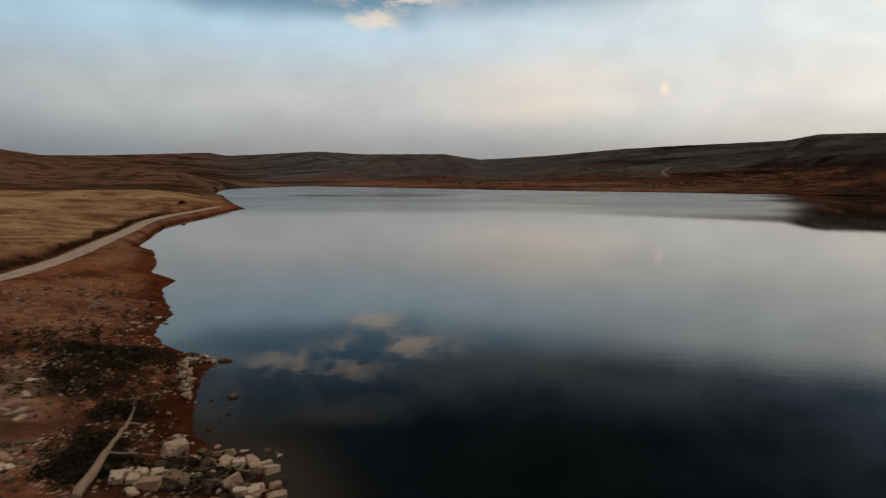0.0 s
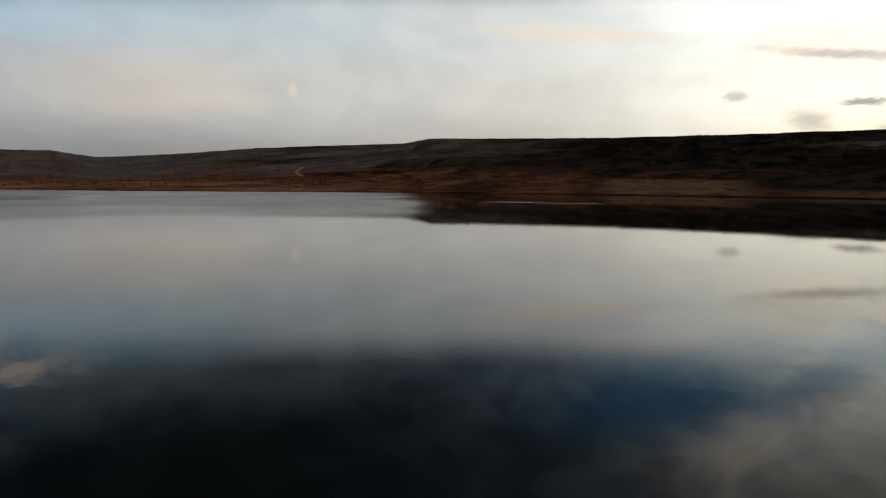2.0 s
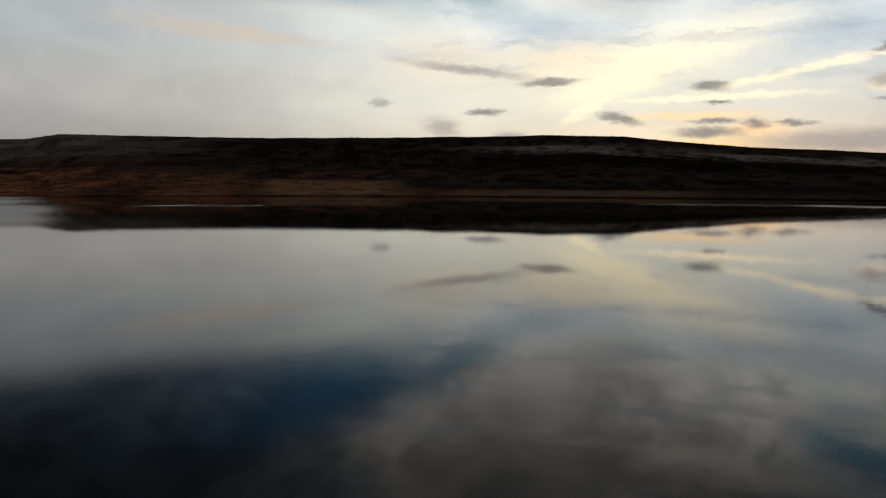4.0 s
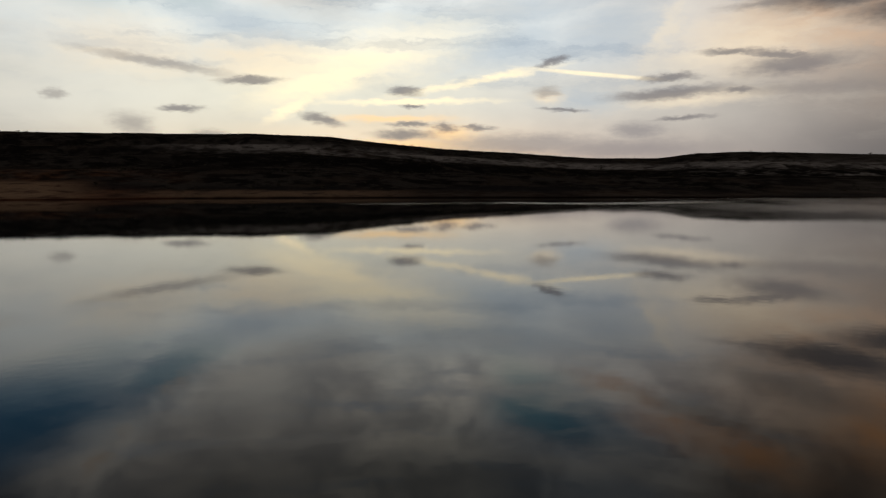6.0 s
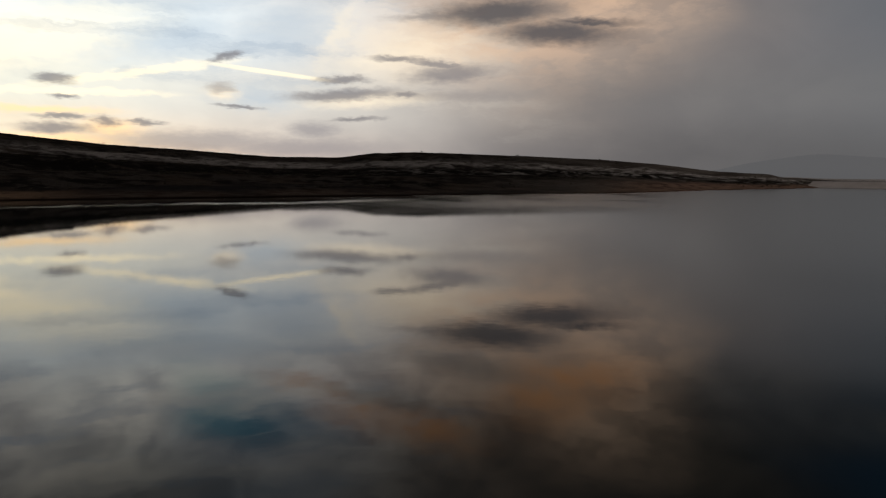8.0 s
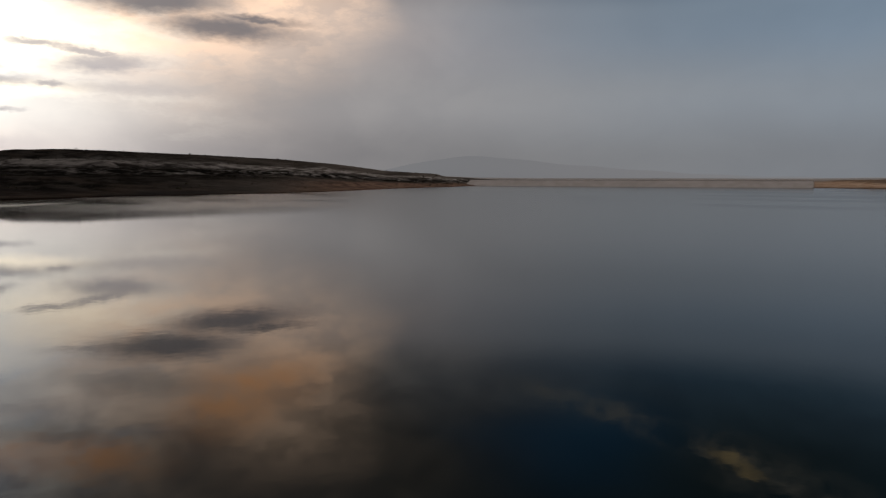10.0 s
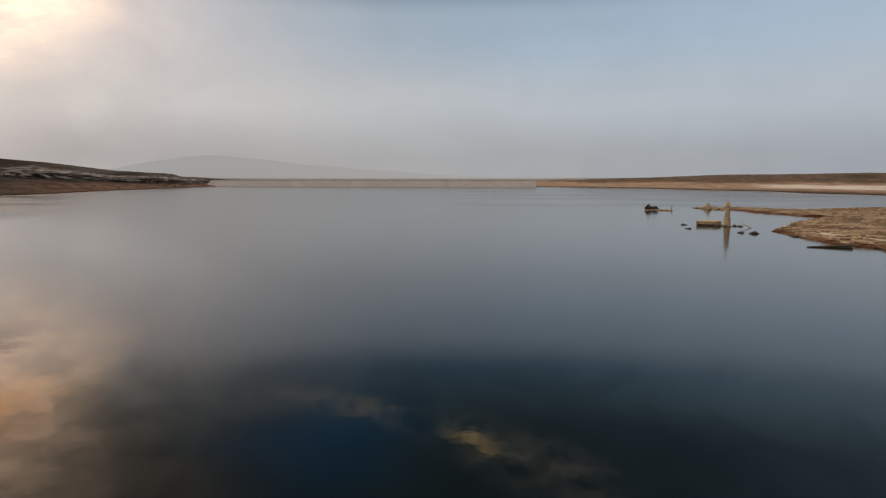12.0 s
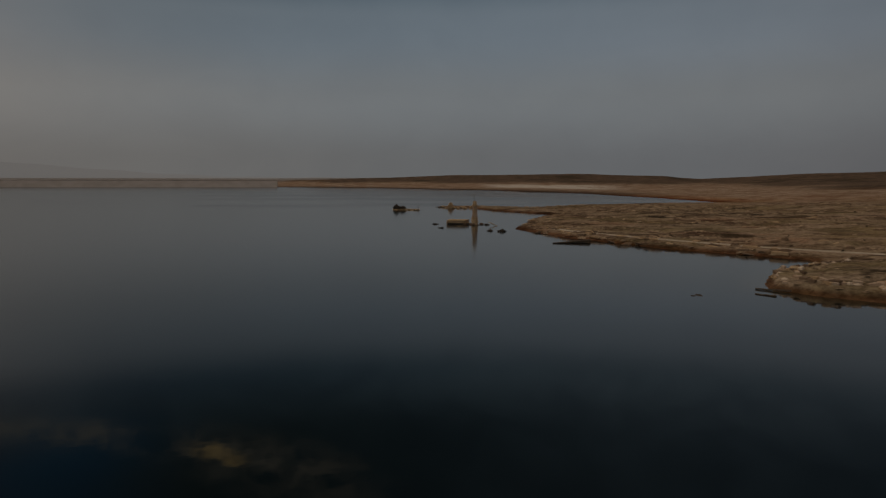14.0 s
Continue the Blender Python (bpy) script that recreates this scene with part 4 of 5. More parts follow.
def cracked_slab(heap, x, y, size, turn, pieces, tilt):
    """A fallen slab, broken across into pieces that lie a crack apart."""
    w = size[0] / pieces
    lean = rng.uniform(-tilt, tilt)
    for k in range(pieces):
        off = (k - (pieces - 1) / 2) * w
        stone(heap, x + off * math.cos(turn) + rng.gauss(0, 0.04), y + off * math.sin(turn) + rng.gauss(0, 0.06),
              (w * rng.uniform(0.84, 0.98), size[1] * rng.uniform(0.75, 1.05), size[2] * rng.uniform(0.8, 1.1)), LIME, "block", 0.12, turn=turn + rng.gauss(0, 0.12), name="slab", tilt=0.12 + abs(lean))


def rubble_heap():
    heap = thing("rubble_heap", (-8.6, 26.4, 0.3), "heap of pale broken building stone at the water's edge", "rubble")
    # large slabs of the collapsed house
    stone(heap, -11.0, 28.2, (0.94, 0.78, 0.70), LIME, "block", 0.15, turn=0.6, name="block", tilt=0.35)
    cracked_slab(heap, -8.2, 27.6, (1.64, 1.0, 0.41), 0.25, 3, 0.12)
    stone(heap, -7.0, 27.7, (0.57, 0.57, 0.37), LIME, "block", 0.1, turn=0.8, name="slab")
    stone(heap, -7.3, 28.2, (0.66, 0.33, 0.29), LIME, "block", 0.1, turn=0.5, name="slab")
    stone(heap, -9.2, 28.9, (0.90, 0.41, 0.25), LIME, "block", 0.1, turn=0.0, name="slab")
    stone(heap, -7.9, 25.6, (0.74, 0.57, 0.41), LIME, "block", 0.1, turn=0.5, name="slab")
    cracked_slab(heap, -6.7, 25.9, (1.07, 0.41, 0.33), 0.6, 2, 0.12)
    cracked_slab(heap, -7.2, 25.0, (0.98, 0.45, 0.29), 0.45, 2, 0.12)
    stone(heap, -6.1, 25.1, (0.66, 0.49, 0.33), LIME, "block", 0.1, turn=0.2, name="slab")
    cracked_slab(heap, -11.3, 25.6, (1.56, 0.6, 0.33), 0.2, 3, 0.12)
    cracked_slab(heap, -11.6, 24.8, (0.98, 0.66, 0.3), 0.3, 2, 0.12)
    stone(heap, -10.6, 24.7, (0.74, 0.57, 0.33), LIME, "block", 0.1, turn=0.0, name="slab", tilt=0.15)
    stone(heap, -9.8, 25.3, (1.2, 0.6, 0.35), RUBBLE, "block", 0.1, turn=-0.3, name="slab", tilt=0.15)
    for _ in range(280):
        x, y = rng.gauss(-8.7, 1.6), rng.gauss(26.6, 1.5)
        size = rng.choice((0.12, 0.16, 0.2, 0.25, 0.3, 0.42))
        stone(heap, x, y, size, rng.choice((LIME, RUBBLE, RUBBLE, BLACK, BLACK)), rng.choice(("boulder", "block")), 0.2)


rubble_heap()


def fallen_wall():
    """A tumbled dry-stone wall that runs from the bank into the lake."""
    wall = thing("stone_wall", (-14.8, 41.0, 0.2), "collapsed dry stone wall of pale limestone running into the lake", "stone wall")
    line = [(-13.3, 36.2), (-14.2, 38.4), (-15.0, 40.4), (-15.7, 42.2), (-15.8, 43.2), (-15.3, 44.0), (-14.8, 44.4)]
    for (ax, ay), (bx, by) in zip(line, line[1:]):
        for _ in range(46):
            t = rng.random()
            w = rng.gauss(0, 0.17)
            x, y = ax + (bx - ax) * t + w, ay + (by - ay) * t + 0.3 * rng.gauss(0, 0.5)
            stone(wall, x, y, rng.uniform(0.10, 0.25), rng.choice((LIME, LIME, LIME, LIME, RUBBLE)), rng.choice(("block", "boulder")), 0.15,
                  z=max(height(x, y), 0.0) + max(0.0, 0.45 - abs(w)) * rng.random(), tilt=0.4)
    for x, y in ((-14.2, 44.7), (-13.8, 44.8)):
        stone(wall, x, y, 0.5, RUBBLE, "boulder", 0.3, z=0.0)


fallen_wall()


def shallows_stones():
    ring = thing("wall_footing", (-12.0, 34.5, 0.0), "dark wet footing stones of a drowned house in the shallows", "ruin")
    outline = [(-13.5, 36.5), (-12.9, 36.5), (-12.3, 36.7), (-11.8, 36.9), (-11.6, 37.2), (-11.2, 37.1), (-10.9, 35.6), (-10.7, 34.5), (-10.8, 33.4),
               (-11.0, 32.4), (-11.3, 31.6), (-13.2, 33.6), (-13.0, 32.4), (-12.6, 31.2), (-11.5, 36.8), (-11.0, 33.9)]
    for x, y in outline:
        stone(ring, x, y, rng.uniform(0.22, 0.45), BLACK if rng.random() < 0.75 else RUBBLE, "boulder", 0.35, z=-0.05)
    stone(ring, -11.3, 37.3, (0.45, 0.3, 0.22), RUBBLE, "block", 0.3, z=0.0)


shallows_stones()


def limb(bm, a, b, ra, rb, bends=5, sides=9, sway=0.06, seed=0):
    """A tapered round limb between two points, slightly crooked."""
    r = random.Random(seed)
    a, b = Vector(a), Vector(b)
    d = (b - a).normalized()
    u = d.orthogonal().normalized()
    w = d.cross(u)
    rings = []
    for k in range(bends + 1):
        t = k / bends
        c = a.lerp(b, t) + (u * r.uniform(-sway, sway) + w * r.uniform(-sway, sway)) * (0 if k in (0, bends) else 1)
        rad = ra + (rb - ra) * t
        rings.append([bm.verts.new(c + (u * math.cos(q) + w * math.sin(q)) * rad * r.uniform(0.88, 1.12)) for q in (2 * math.pi * s / sides for s in range(sides))])
    for lo, hi in zip(rings, rings[1:]):
        for s in range(sides):
            bm.faces.new((lo[s], lo[(s + 1) % sides], hi[(s + 1) % sides], hi[s]))
    bm.faces.new(rings[0][::-1]), bm.faces.new(rings[-1])
    return bm


def dead_trunk():
    x0, y0 = -12.1, 22.4
    tree = thing("fallen_tree", (x0, y0, height(x0, y0)), "bleached bare trunk of a fallen tree lying on rubble", "fallen tree")
    z = lambda x, y, up: height(x, y) + up - tree.location.z
    p = [(x0, y0, 0.45), (-13.05, 26.6, 0.5), (-14.1, 30.8, 0.4), (-14.8, 33.2, 0.35)]
    q = [(a - x0, b - y0, z(a, b, c)) for a, b, c in p]
    part("trunk", limb(bmesh.new(), q[0], q[1], 0.18, 0.13, 6, 10, 0.05, 1), WOOD, tree)
    upper = part("upper_trunk", limb(bmesh.new(), q[1], q[2], 0.10, 0.065, 6, 9, 0.06, 2), WOOD, tree)
    part("branch", limb(bmesh.new(), q[2], q[3], 0.06, 0.035, 3, 7, 0.05, 3), WOOD, upper)
    part("branch", limb(bmesh.new(), q[1], (-11.3 - x0, 27.0 - y0, z(-11.3, 27.0, 0.4)), 0.06, 0.03, 4, 7, 0.04, 4), WOOD, tree)
    part("branch", limb(bmesh.new(), q[2], (-13.5 - x0, 31.0 - y0, z(-13.5, 31.0, 0.35)), 0.06, 0.03, 3, 7, 0.04, 5), WOOD, upper)


dead_trunk()


def house_ruins():
    """Fallen stone of the drowned village, spread over the west bank."""
    spread = thing("ruin_stones", (-19.0, 36.0, 1.0), "scattered pale stones of a ruined house on reddish soil", "ruin")
    for _ in range(250):
        x, y = rng.uniform(-27, -11), rng.uniform(22, 49)
        if height(x, y) < 0.15:
            continue
        size = rng.choice((0.10, 0.12, 0.15, 0.18, 0.2, 0.28))
        stone(spread, x, y, size, rng.choice((LIME, RUBBLE, RUBBLE, BLACK, BLACK)), rng.choice(("block", "boulder")), 0.2)
    for cx, cy, rx, ry, n in ((-21.6, 34.6, 0.9, 1.6, 26), (-19.6, 31.4, 0.7, 0.6, 10), (-17.2, 27.4, 0.9, 0.5, 12), (-16.6, 25.4, 0.6, 0.5, 8), (-23.5, 54.6, 0.4, 1.4, 14), (-22.6, 38.0, 1.0, 0.7, 10)):
        for _ in range(n):
            x, y = rng.gauss(cx, rx), rng.gauss(cy, ry)
            stone(spread, x, y, (rng.uniform(0.3, 0.95), rng.uniform(0.2, 0.45), rng.uniform(0.10, 0.2)), rng.choice((LIME, RUBBLE, RUBBLE)), "block", 0.5, name="slab", tilt=0.25)
    # low courses that still trace the walls
    for ax, ay, bx, by in ((-24, 46.2, -15.6, 46.0), (-15.6, 46.0, -15.0, 37.0), (-24.5, 41.5, -16.0, 41.0), (-20.5, 41.0, -18.6, 33.0)):
        n = int(math.hypot(bx - ax, by - ay) / 0.42)
        for k in range(n):
            if rng.random() < 0.72:
                x, y = ax + (bx - ax) * k / n + rng.gauss(0, 0.16), ay + (by - ay) * k / n + rng.gauss(0, 0.16)
                stone(spread, x, y, rng.uniform(0.13, 0.3), rng.choice((LIME, RUBBLE, RUBBLE)), "block", 0.2)


house_ruins()


def tuft_mesh(name, places, mat, leaf=0.18, blades=16, seed=5):
    """Many dry bushes as one mesh of small crossed leaves round short stems."""
    r = np.random.RandomState(seed)
    verts, faces = [], []
    for x, y, z, size in places:
        n = blades
        c = np.array([x, y, z]) + r.normal(0, 1, (n, 3)) * np.array([0.30, 0.30, 0.20]) * size + np.array([0, 0, 0.38 * size])
        c[:, 2] = np.maximum(c[:, 2], z + 0.03)
        a = r.normal(0, 1, (n, 3))
        b = r.normal(0, 1, (n, 3))
        a *= (leaf * size / np.linalg.norm(a, axis=1))[:, None]
        b *= (leaf * size / np.linalg.norm(b, axis=1))[:, None]
        base = len(verts) * 3 * n
        verts.append(np.stack([c - a, c + a, c + b * 1.4], 1).reshape(-1, 3))
        faces.append(np.arange(3 * n).reshape(-1, 3) + base)
    return mesh_from(name, np.concatenate(verts), np.concatenate(faces), mat, False)


def weeds():
    spots = []
    for cx, cy, rx, ry, n in ((-20.0, 42.5, 5.0, 3.2, 260), (-18.5, 37.0, 4.4, 3.0, 130), (-14.4, 27.5, 1.2, 3.2, 130), (-15.4, 33.0, 1.4, 1.8, 80), (-9.0, 26.5, 2.0, 1.4, 60), (-26, 47, 4, 3, 60), (-13.2, 25.5, 1.6, 1.6, 110), (-32, 60, 9, 12, 70), (-24, 52, 4, 5, 30)):
        for _ in range(n):
            x, y = rng.gauss(cx, rx * 0.55), rng.gauss(cy, ry * 0.55)
            if height(x, y) > 0.1:
                spots.append((x, y, height(x, y), rng.uniform(0.25, 0.65)))
    tagged(new("weeds", tuft_mesh("weeds", spots, SHRUB, 0.13, 34, 6)), "dark dead weeds among the ruins", "weeds", kind="stuff")


weeds()


def gravel():
    """Small broken stones trodden into the soil of the west bank, as one mesh."""
    r = np.random.RandomState(31)
    oct_v = np.array([(1, 0, 0), (0, 1, 0), (-1, 0, 0), (0, -1, 0), (0, 0, 1), (0, 0, -0.6)], float)
    oct_f = np.array([(0, 1, 4), (1, 2, 4), (2, 3, 4), (3, 0, 4), (1, 0, 5), (2, 1, 5), (3, 2, 5), (0, 3, 5)])
    verts, faces = [], []
    while len(verts) < 4200:
        x, y = r.uniform(-42, -5), 21 + 54 * r.uniform() ** 1.5
        h = height(x, y)
        clump = noise.noise((x * 0.35, y * 0.35, 1.7))
        if h < 0.12 or r.uniform() > 0.25 + 0.9 * clump:
            continue
        v = oct_v * r.uniform(0.7, 1.3, (6, 3)) * r.choice((0.05, 0.06, 0.08, 0.12)) * np.array([1.2, 1, 0.7])
        a = r.uniform(0, 6.3)
        v[:, :2] = v[:, :2] @ np.array([[math.cos(a), math.sin(a)], [-math.sin(a), math.cos(a)]])
        faces.append(oct_f + 6 * len(verts))
        verts.append(v + np.array([x, y, h + 0.02]))
    me = mesh_from("gravel", np.concatenate(verts), np.concatenate(faces), GRAVEL, False)
    tagged(new("gravel", me), "pale broken stones trodden into reddish soil", "gravel", kind="stuff")


GRAVEL = make_plain("pale_gravel", (0.46, 0.35, 0.25, 1), (0.18, 0.115, 0.075, 1), 0.7)
gravel()


def hill_scrub():
    r = np.random.RandomState(12)
    az, k = r.uniform(-40, 205, 22000), r.uniform(0, 1, 22000)
    base = np.interp(az, SHORE_AZ, SHORE_R)
    reach = np.interp(az, SKYLINE[:, 0], SKYLINE[:, 1])
    rad = base + (reach - base) * (0.06 + 0.97 * k)
    x, y = CX + rad * np.sin(np.radians(az)), CY + rad * np.cos(np.radians(az))
    z, s, u, a, d = graded(x, y)
    keep = (s > 12) & ((az > -8) | (s > 320)) & (az < 138) & (fbm(x, y, 55, 3, 71) + 0.5 * (r.uniform(0, 1, len(x)) - 0.5) > 0.08)
    size = r.uniform(0.5, 1.7, len(x)) * np.where(r.uniform(0, 1, len(x)) < 0.1, 1.6, 1.0)
    places = list(zip(x[keep], y[keep], z[keep], size[keep]))[:7000]
    tagged(new("hill_scrub", tuft_mesh("hill_scrub", places, SHRUB, 0.34, 10, 8)), "dark low scrub dotted over the bare hillsides", "scrub", kind="stuff")


hill_scrub()


def bush(x, y, size, label):
    """A lone thick bush: short stem and a ragged crown of leaves."""
    ob = thing("bush", (x, y, height(x, y)), label, "bush")
    part("stem", limb(bmesh.new(), (0, 0, -0.2), (0.1, 0, size * 0.5), 0.12 * size, 0.05 * size, 3, 6, 0.05, 3), WOOD, ob)
    spots = [(rng.gauss(0, 0.28) * size, rng.gauss(0, 0.28) * size, size * rng.uniform(0.1, 0.6), size * rng.uniform(0.3, 0.5)) for _ in range(26)]
    crown = part("crown", tuft_mesh("crown", spots, SHRUB, 0.35, 16, 9), None, ob)
    return crown


bush(-79.0, 216, 1.5, "dark bush on the grassy point beside the lake")


# ---- drowned village off the headland ----
def minaret_stump():
    x, y = 66.6, -161.5
    tower = thing("tower_stump", (x, y, 0.0), "broken pale stone tower standing in shallow water", "stone tower")

    def ring_bm(r0, r1, z0, z1, sides, rough):
        bm = bmesh.new()
        rows = []
        steps = max(2, int((z1 - z0) / 0.45))
        for k in range(steps + 1):
            t = k / steps
            rad = r0 + (r1 - r0) * t
            rows.append([bm.verts.new(((rad + rng.uniform(-rough, rough)) * math.cos(2 * math.pi * s / sides), (rad + rng.uniform(-rough, rough)) * math.sin(2 * math.pi * s / sides),
                                       z0 + (z1 - z0) * t + (rng.uniform(-0.25, 0.25) if k == steps and rough > 0.05 else 0))) for s in range(sides)])
        for lo, hi in zip(rows, rows[1:]):
            for s in range(sides):
                bm.faces.new((lo[s], lo[(s + 1) % sides], hi[(s + 1) % sides], hi[s]))
        bm.faces.new(rows[-1])
        bm.faces.new(rows[0][::-1])
        return bm
    part("base", ring_bm(0.98, 0.82, -1.0, 1.5, 8, 0.06), TUFF, tower, "stained square-cut stone base", turn=(0, 0, 0.39))
    part("collar", ring_bm(0.92, 0.85, 1.5, 1.85, 12, 0.03), TUFF, tower)
    part("shaft", ring_bm(0.68, 0.58, 1.85, 4.6, 14, 0.03), LIME, tower, "whitewashed round shaft")
    part("gallery", ring_bm(0.66, 0.76, 4.6, 5.0, 14, 0.03), TUFF, tower, "stone gallery ring")
    cap = part("cap", ring_bm(0.60, 0.40, 5.0, 5.9, 12, 0.12), TUFF, tower, "broken stone top")
    part("rod", limb(bmesh.new(), (0.1, 0, 5.6), (0.2, 0.05, 8.1), 0.05, 0.04, 4, 6, 0.03, 8), DRIFT, cap, "thin leaning iron rod")
    for k in range(16):
        a = 2 * math.pi * k / 16
        stone(tower, x + math.cos(a) * rng.uniform(1.5, 4.6), y + 0.6 + math.sin(a) * rng.uniform(1.2, 1.9), rng.uniform(0.7, 1.4), rng.choice((RUBBLE, BLACK)), "boulder", 0.3, z=-0.05)


minaret_stump()


def drowned_house():
    """Walls of a flat-roofed house that still rise out of the lake."""
    x, y = 71.2, -163.2
    house = thing("house_ruin", (x, y, 0.0), "roofless stone house drowned to its upper wall", "ruin")
    house.rotation_euler = (0, 0, -0.12)
    for k in range(2):
        for c in range(7):
            w = 4.6 / 7
            part("wall_stone", rng.choice(BLOCKS[(BLACK, TUFF)[k].name]), None, house, "", (-2.3 + w * (c + 0.5 + 0.25 * (k % 2)), 2.0, 0.15 + 0.42 * k), (0, 0, rng.uniform(-.04, .04)), (w * 0.97, 0.55, 0.4))
            part("wall_stone", rng.choice(BLOCKS[TUFF.name]), None, house, "", (-2.3 + w * (c + 0.5), -2.0, 0.15 + 0.42 * k), (0, 0, rng.uniform(-.04, .04)), (w * 0.97, 0.55, 0.4))
        for c in range(5):
            for side in (-2.3, 2.3):
                part("wall_stone", rng.choice(BLOCKS[TUFF.name]), None, house, "", (side, -1.6 + 0.8 * c, 0.15 + 0.42 * k), (0, 0, 1.57), (0.78, 0.5, 0.4))
    bm = bmesh.new()
    bmesh.ops.create_cube(bm, size=1.0, matrix=Matrix.Diagonal((5.1, 4.6, 0.2, 1)))
    bmesh.ops.bevel(bm, geom=list(bm.edges), offset=0.05, segments=2, affect="EDGES")
    part("roof_slab", bm, TUFF, house, "cracked earth roof slab", (0, 0, 0.98))


drowned_house()


def rocky_islet():
    x, y = 101.5, -239.5
    islet = thing("ruin_islet", (x, y, 0.0), "low ledge of ruined masonry with dark boulders in the lake", "ruin")
    for k in range(9):
        stone(islet, x - 4.4 + 1.1 * k, y + rng.uniform(-0.5, 0.5), (1.5, 1.4, 0.5), TUFF, "block", 0.2, z=0.0, turn=0.2, name="ledge_stone", tilt=0.06)
    for dx, dy, sz in ((3.8, 0, 1.9), (3.0, 0.6, 1.6), (2.2, 0, 1.2), (1.2, 0.2, 1.4), (0.4, 0, 0.9), (4.5, 0.3, 1.0)):
        stone(islet, x + dx, y + dy, (sz * 1.15, sz, sz * 1.15), BLACK, "boulder", 0.15, z=0.4)
    part("post", limb(bmesh.new(), (-4.6, 0, -0.2), (-4.8, 0.1, 1.9), 0.12, 0.09, 3, 7, 0.03, 4), DRIFT, islet, "leaning timber post")


rocky_islet()


def spit_ruins():
    spit = thing("spit_ruins", (88, -259, 0.2), "tumbled reddish stones at the end of the spit", "ruin")
    for _ in range(60):
        t = rng.random()
        x, y = 94 - 14 * t + rng.gauss(0, 1.2), -268 + 12 * t + rng.gauss(0, 1.5)
        stone(spit, x, y, rng.uniform(0.5, 1.3), rng.choice((RUBBLE, TUFF, TUFF)), rng.choice(("boulder", "block")), 0.25, z=max(0.0, height(x, y)))
    for dx, up in ((0, 0.2), (0.9, 0.2), (-0.9, 0.2), (0.4, 0.9), (-0.4, 0.9), (0, 1.5)):
        stone(spit, 87.5 + dx, -259, (1.1, 1.0, 0.8), TUFF, "block", 0.2, z=up)


spit_ruins()


def awash(x, y, size, label, sink=0.45):
    rock = thing("rock", (x, y, 0.0), label, "rock", "rocks awash in the lake")
    stone(rock, x, y, size, BLACK, "boulder", sink, z=0.0, name="boulder")
    stone(rock, x + size[0] * 0.35, y + 0.2, (size[0] * 0.6, size[1] * 0.7, size[2] * 0.7), BLACK, "boulder", sink, z=0.0, name="boulder")


awash(76.4, -160.6, (2.2, 0.9, 0.5), "flat dark rock just above the water")
awash(72.8, -147.0, (1.6, 0.9, 0.5), "small dark rock awash in the lake")
awash(60.4, -139.4, (1.5, 1.0, 0.7), "small rounded dark rock in the lake")
awash(57.6, -138.4, (2.2, 1.4, 1.0), "rounded dark boulder in the lake")
awash(31.0, -53.6, (1.8, 1.0, 0.22), "dark rock barely breaking the surface", 0.8)


def driftwood(a, b, ra, rb, label, mat=DRIFT):
    log = thing("log", (a[0], a[1], 0.0), label, "log", "logs afloat by the shore")
    part("stem", limb(bmesh.new(), (0, 0, a[2]), (b[0] - a[0], b[1] - a[1], b[2]), ra, rb, 6, 8, 0.06, 11), mat, log)
    return log


driftwood((24.0, -59.2, 0.08), (20.9, -57.4, 0.2), 0.08, 0.12, "dark waterlogged log against the bank")
driftwood((24.9, -55.8, 0.03), (23.2, -54.4, 0.06), 0.07, 0.09, "dark waterlogged log afloat near the bank")
driftwood((62.6, -158.0, 0.9), (60.4, -156.8, 0.0), 0.10, 0.12, "tilted plank standing out of the water", WOOD)
driftwood((46.2, -110.4, 0.05), (39.4, -113.8, 0.35), 0.12, 0.34, "long dark tree trunk half sunk by the shore")


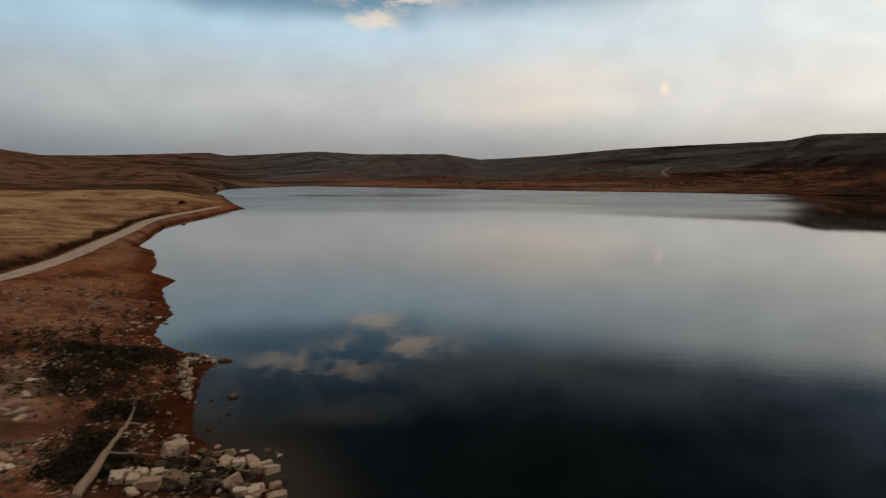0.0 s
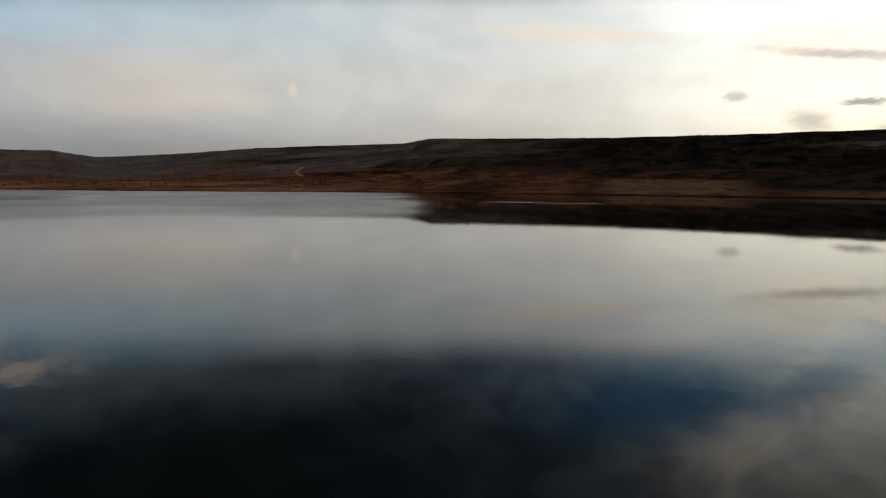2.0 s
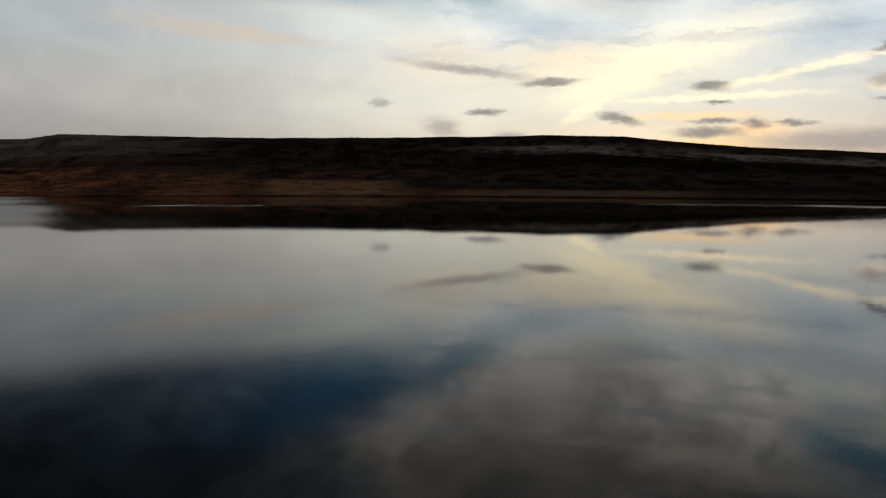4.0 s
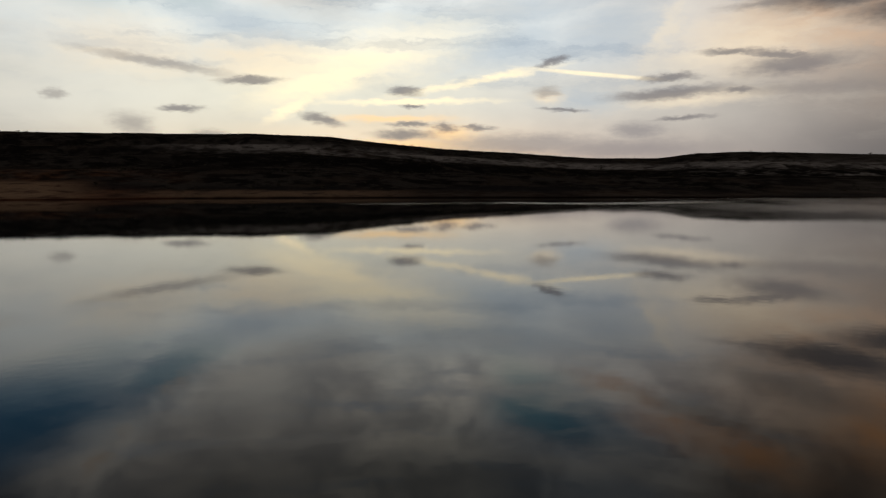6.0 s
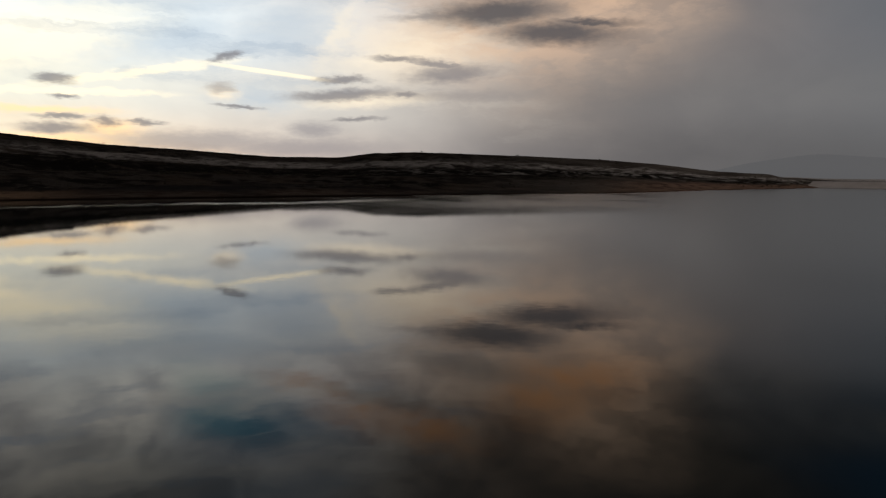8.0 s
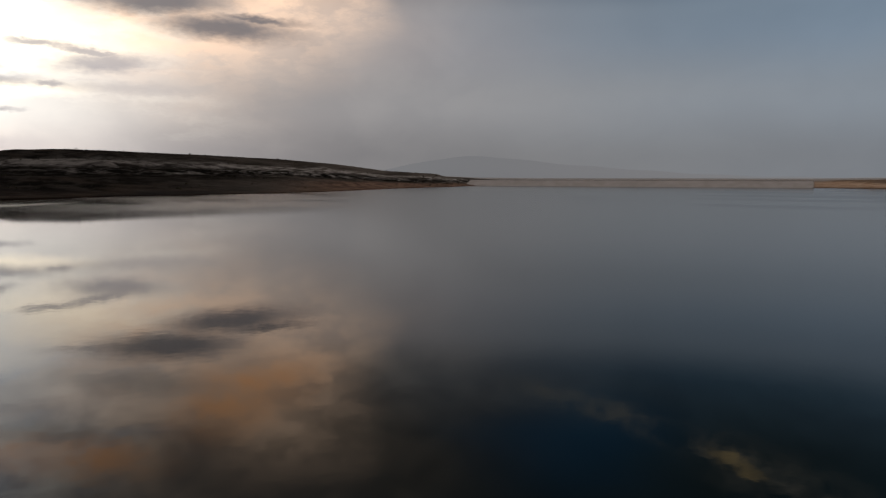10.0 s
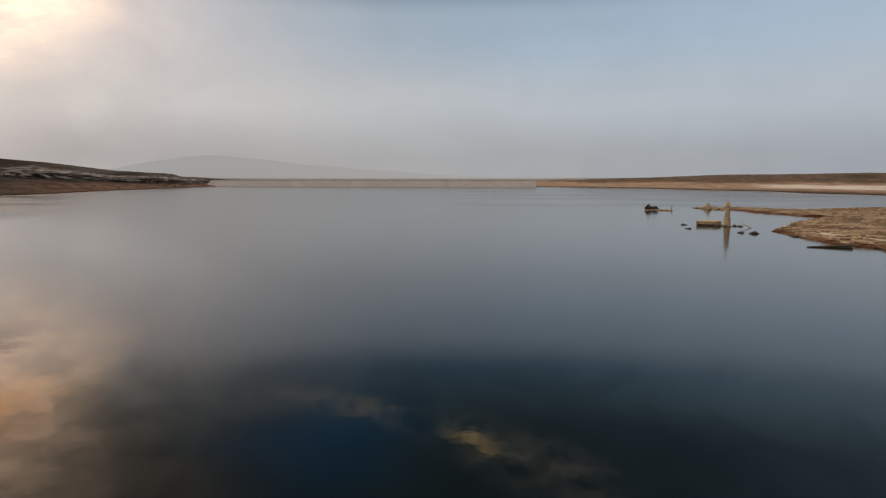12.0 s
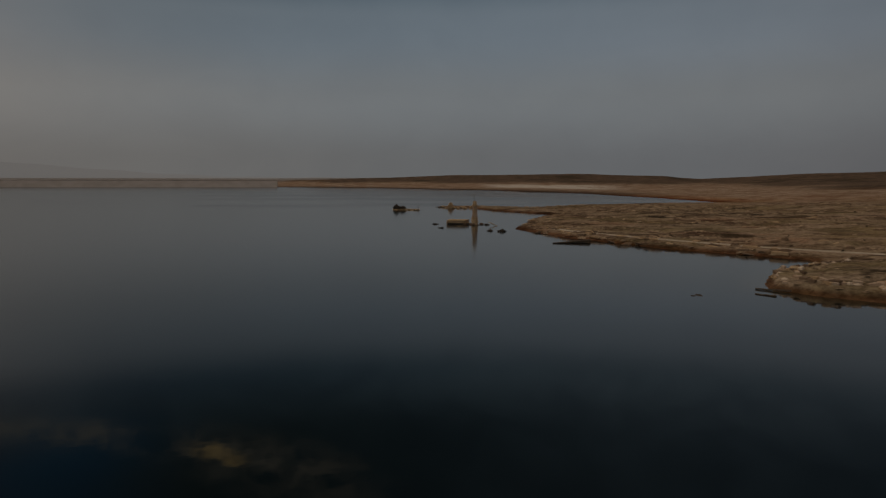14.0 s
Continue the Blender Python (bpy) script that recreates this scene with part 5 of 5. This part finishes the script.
def headland_rocks():
    """Outcrops and old field walls on the low headland."""
    ledges = thing("rock_ledges", (25.0, -95.0, 0.5), "bleached rock ledges along the headland shore", "rock ledge")
    shoreline = [(55, -146), (44, -124), (38, -118), (27, -104), (18, -97), (9, -91)]
    for (ax, ay), (bx, by) in zip(shoreline, shoreline[1:]):
        ang = math.atan2(by - ay, bx - ax)
        for _ in range(15):
            t, w = rng.random(), rng.uniform(-0.2, 9.0)
            x, y = ax + (bx - ax) * t - math.sin(-ang) * 0 - w * 0.55, ay + (by - ay) * t - w * 0.85
            stone(ledges, x, y, (rng.uniform(0.6, 2.6), rng.uniform(0.4, 1.1), rng.uniform(0.15, 0.4)), rng.choice((TUFF, TUFF, RUBBLE, RUBBLE)), "block", 0.3,
                  z=max(0.0, height(x, y)), turn=ang + rng.gauss(0, 0.2), name="ledge", tilt=0.12)
    bluff = thing("rock_bluff", (18.0, -61.0, 0.3), "pale undercut rock bluff at the water's edge", "rock bluff")
    rim = [(8.5, -82), (13, -77), (18, -71.5), (21.5, -66), (21.6, -60.5), (18.8, -56.6), (15, -56.6), (12, -55)]
    for (ax, ay), (bx, by) in zip(rim, rim[1:]):
        ang = math.atan2(by - ay, bx - ax)
        for _ in range(13):
            t, w = rng.random(), rng.uniform(0, 4.0)
            x, y = ax + (bx - ax) * t - w, ay + (by - ay) * t - 0.3 * w
            stone(bluff, x, y, (rng.uniform(0.4, 1.5), rng.uniform(0.4, 0.9), rng.uniform(0.25, 0.6)), rng.choice((LIME, LIME, TUFF, RUBBLE)), rng.choice(("block", "boulder")), 0.25,
                  z=max(0.0, height(x, y) - 0.1), turn=ang, name="ledge", tilt=0.15)
    stones = thing("field_stones", (20.0, -150.0, 1.5), "stones and low wall footings strewn over the dry headland", "stones")
    for _ in range(120):
        x, y = rng.uniform(-40, 50), rng.uniform(-250, -98)
        if height(x, y) > 0.5:
            stone(stones, x, y, (rng.uniform(0.8, 3.2), rng.uniform(0.4, 1.0), rng.uniform(0.2, 0.5)), rng.choice((TUFF, TUFF, RUBBLE, RUBBLE)), "boulder", 0.45, turn=rng.gauss(0.3, 0.5), tilt=0.12)
    spots = []
    for _ in range(260):
        x, y = rng.uniform(-70, 52), rng.uniform(-300, -92)
        h = height(x, y)
        if h > 0.6 and noise.noise((x * 0.07, y * 0.12, 3.0)) > 0.02:
            spots.append((x, y, h, rng.uniform(0.2, 0.5)))
    tagged(new("headland_scrub", tuft_mesh("headland_scrub", spots, SHRUB, 0.3, 14, 21)), "dark dry scrub on the headland", "scrub", kind="stuff")


headland_rocks()


def near_track(x, y):
    return float(line_distance(np.array([x]), np.array([y]), ROAD_SOUTH)[0])


def headland_litter():
    """Uncounted loose rock and broken ledges over the headland, as one mesh."""
    r = np.random.RandomState(44)
    top_v = np.array([(1, .2, -.4), (.4, 1, -.4), (-.5, .9, -.4), (-1, -.1, -.4), (-.5, -.9, -.4), (.6, -.8, -.4), (.5, .3, .45), (-.3, .5, .55), (-.4, -.4, .4), (.3, -.4, .5)], float)
    top_f = np.array([(0, 1, 6), (1, 7, 6), (1, 2, 7), (2, 3, 7), (3, 8, 7), (3, 4, 8), (4, 9, 8), (4, 5, 9), (5, 0, 9), (0, 6, 9), (6, 7, 9), (7, 8, 9)])
    verts, faces = [], []
    tries = 0
    while len(verts) < 2300 and tries < 60000:
        tries += 1
        x, y = r.uniform(-60, 70), -54 - 240 * r.uniform() ** 1.2
        h = height(x, y)
        if h < 0.08:
            continue
        clump = noise.noise((x * 0.06, y * 0.10, 4.1)) + 0.5 * noise.noise((x * 0.2, y * 0.3, 8.3))
        shore = 1.0 if h < 1.3 else 0.0
        if r.uniform() > 0.02 + 0.8 * clump + 0.30 * shore or near_track(x, y) < 2.6:
            continue
        size = r.choice((0.2, 0.25, 0.35, 0.5, 0.8)) * (1.0 if y < -85 else 0.5)
        v = top_v * r.uniform(0.7, 1.3, (10, 3)) * size * np.array([1.8, 0.9, r.uniform(0.3, 0.6)])
        a = r.normal(0.3, 0.5)
        v[:, :2] = v[:, :2] @ np.array([[math.cos(a), math.sin(a)], [-math.sin(a), math.cos(a)]])
        faces.append(top_f + 10 * len(verts))
        verts.append(v + np.array([x, y, h + 0.12 * size]))
    me = mesh_from("rock_litter", np.concatenate(verts), np.concatenate(faces), LITTER, False)
    tagged(new("rock_litter", me), "loose bleached and rusty rocks over the dry headland", "rocks", kind="stuff")


def make_litter():
    m, n, l, b = material("headland_rock")
    pick = n.new("ShaderNodeNewGeometry").outputs["Random Per Island"]
    col = m_mix(n, l, m_range(n, l, pick, 0.0, 1.0), (0.40, 0.285, 0.185, 1), (0.15, 0.095, 0.06, 1))
    g = m_noise(n, l, 2.2, 6, 0.7)
    col = m_mix(n, l, m_range(n, l, g, 0.45, 0.62, 0.0, 0.8), col, (0.085, 0.058, 0.038, 1))
    l.new(col, b.inputs["Base Color"])
    b.inputs["Roughness"].default_value, b.inputs["Specular IOR Level"].default_value = 0.95, 0.05
    m_bump(n, l, b, g, 0.7, 0.08)
    return m


LITTER = make_litter()
headland_litter()


# ---- dam and distance ----
def dam():
    ax, ay, bx, by = 812.0, -672.0, 395.0, -836.0
    L = math.hypot(bx - ax, by - ay)
    d = thing("dam", ((ax + bx) / 2, (ay + by) / 2, 0.0), "long pale rockfill dam closing the lake", "dam", kind="structure")
    d.rotation_euler = (0, 0, math.atan2(by - ay, bx - ax))
    # water side faces the lake
    outline = [(-20, -1.5), (0.0, 7.6), (0.2, 8.0), (6.0, 8.0), (6.4, 7.4), (22, -1.5)]
    bm = bmesh.new()
    n = 60
    rows = [[bm.verts.new((-L / 2 + L * k / n, q, z)) for q, z in outline] for k in range(n + 1)]
    for lo, hi in zip(rows, rows[1:]):
        for c in range(len(outline) - 1):
            bm.faces.new((lo[c], hi[c], hi[c + 1], lo[c + 1]))
    part("embankment", bm, EMBANK, d)
    bm = bmesh.new()
    bmesh.ops.create_cube(bm, size=1.0, matrix=Matrix.Translation((0, 0.5, 8.15)) @ Matrix.Diagonal((L, 0.35, 0.5, 1)))
    part("parapet", bm, EMBANK, d, "low parapet along the crest")


dam()


def far_mountain():
    """A hazy mountain far beyond the dam."""
    az = np.radians(np.arange(112, 172, 0.5))
    deg = np.degrees(az)
    top = 12 + 4300 * np.tan(np.radians(1.35 * np.exp(-((deg - 131) / 6.5) ** 2) + 0.75 * np.exp(-((deg - 140) / 9) ** 2) + 0.1 * np.sin(deg * 1.3) * 0.3))
    v, f = [], []
    for k, (a, t) in enumerate(zip(az, top)):
        for r, z in ((4150, -5.0), (4300, t), (4500, -5.0)):
            v.append((CX + r * math.sin(a), CY + r * math.cos(a), z))
        if k:
            b = 3 * k
            f += [(b - 3, b, b + 1, b - 2), (b - 2, b + 1, b + 2, b - 1)]
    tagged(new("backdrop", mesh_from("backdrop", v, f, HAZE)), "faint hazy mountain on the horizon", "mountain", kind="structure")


HAZE, hn, hl, hb = material("mountain_haze_glow")
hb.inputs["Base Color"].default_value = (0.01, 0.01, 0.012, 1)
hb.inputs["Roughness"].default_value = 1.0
# haze over the mountain is given as an even glow of its surface
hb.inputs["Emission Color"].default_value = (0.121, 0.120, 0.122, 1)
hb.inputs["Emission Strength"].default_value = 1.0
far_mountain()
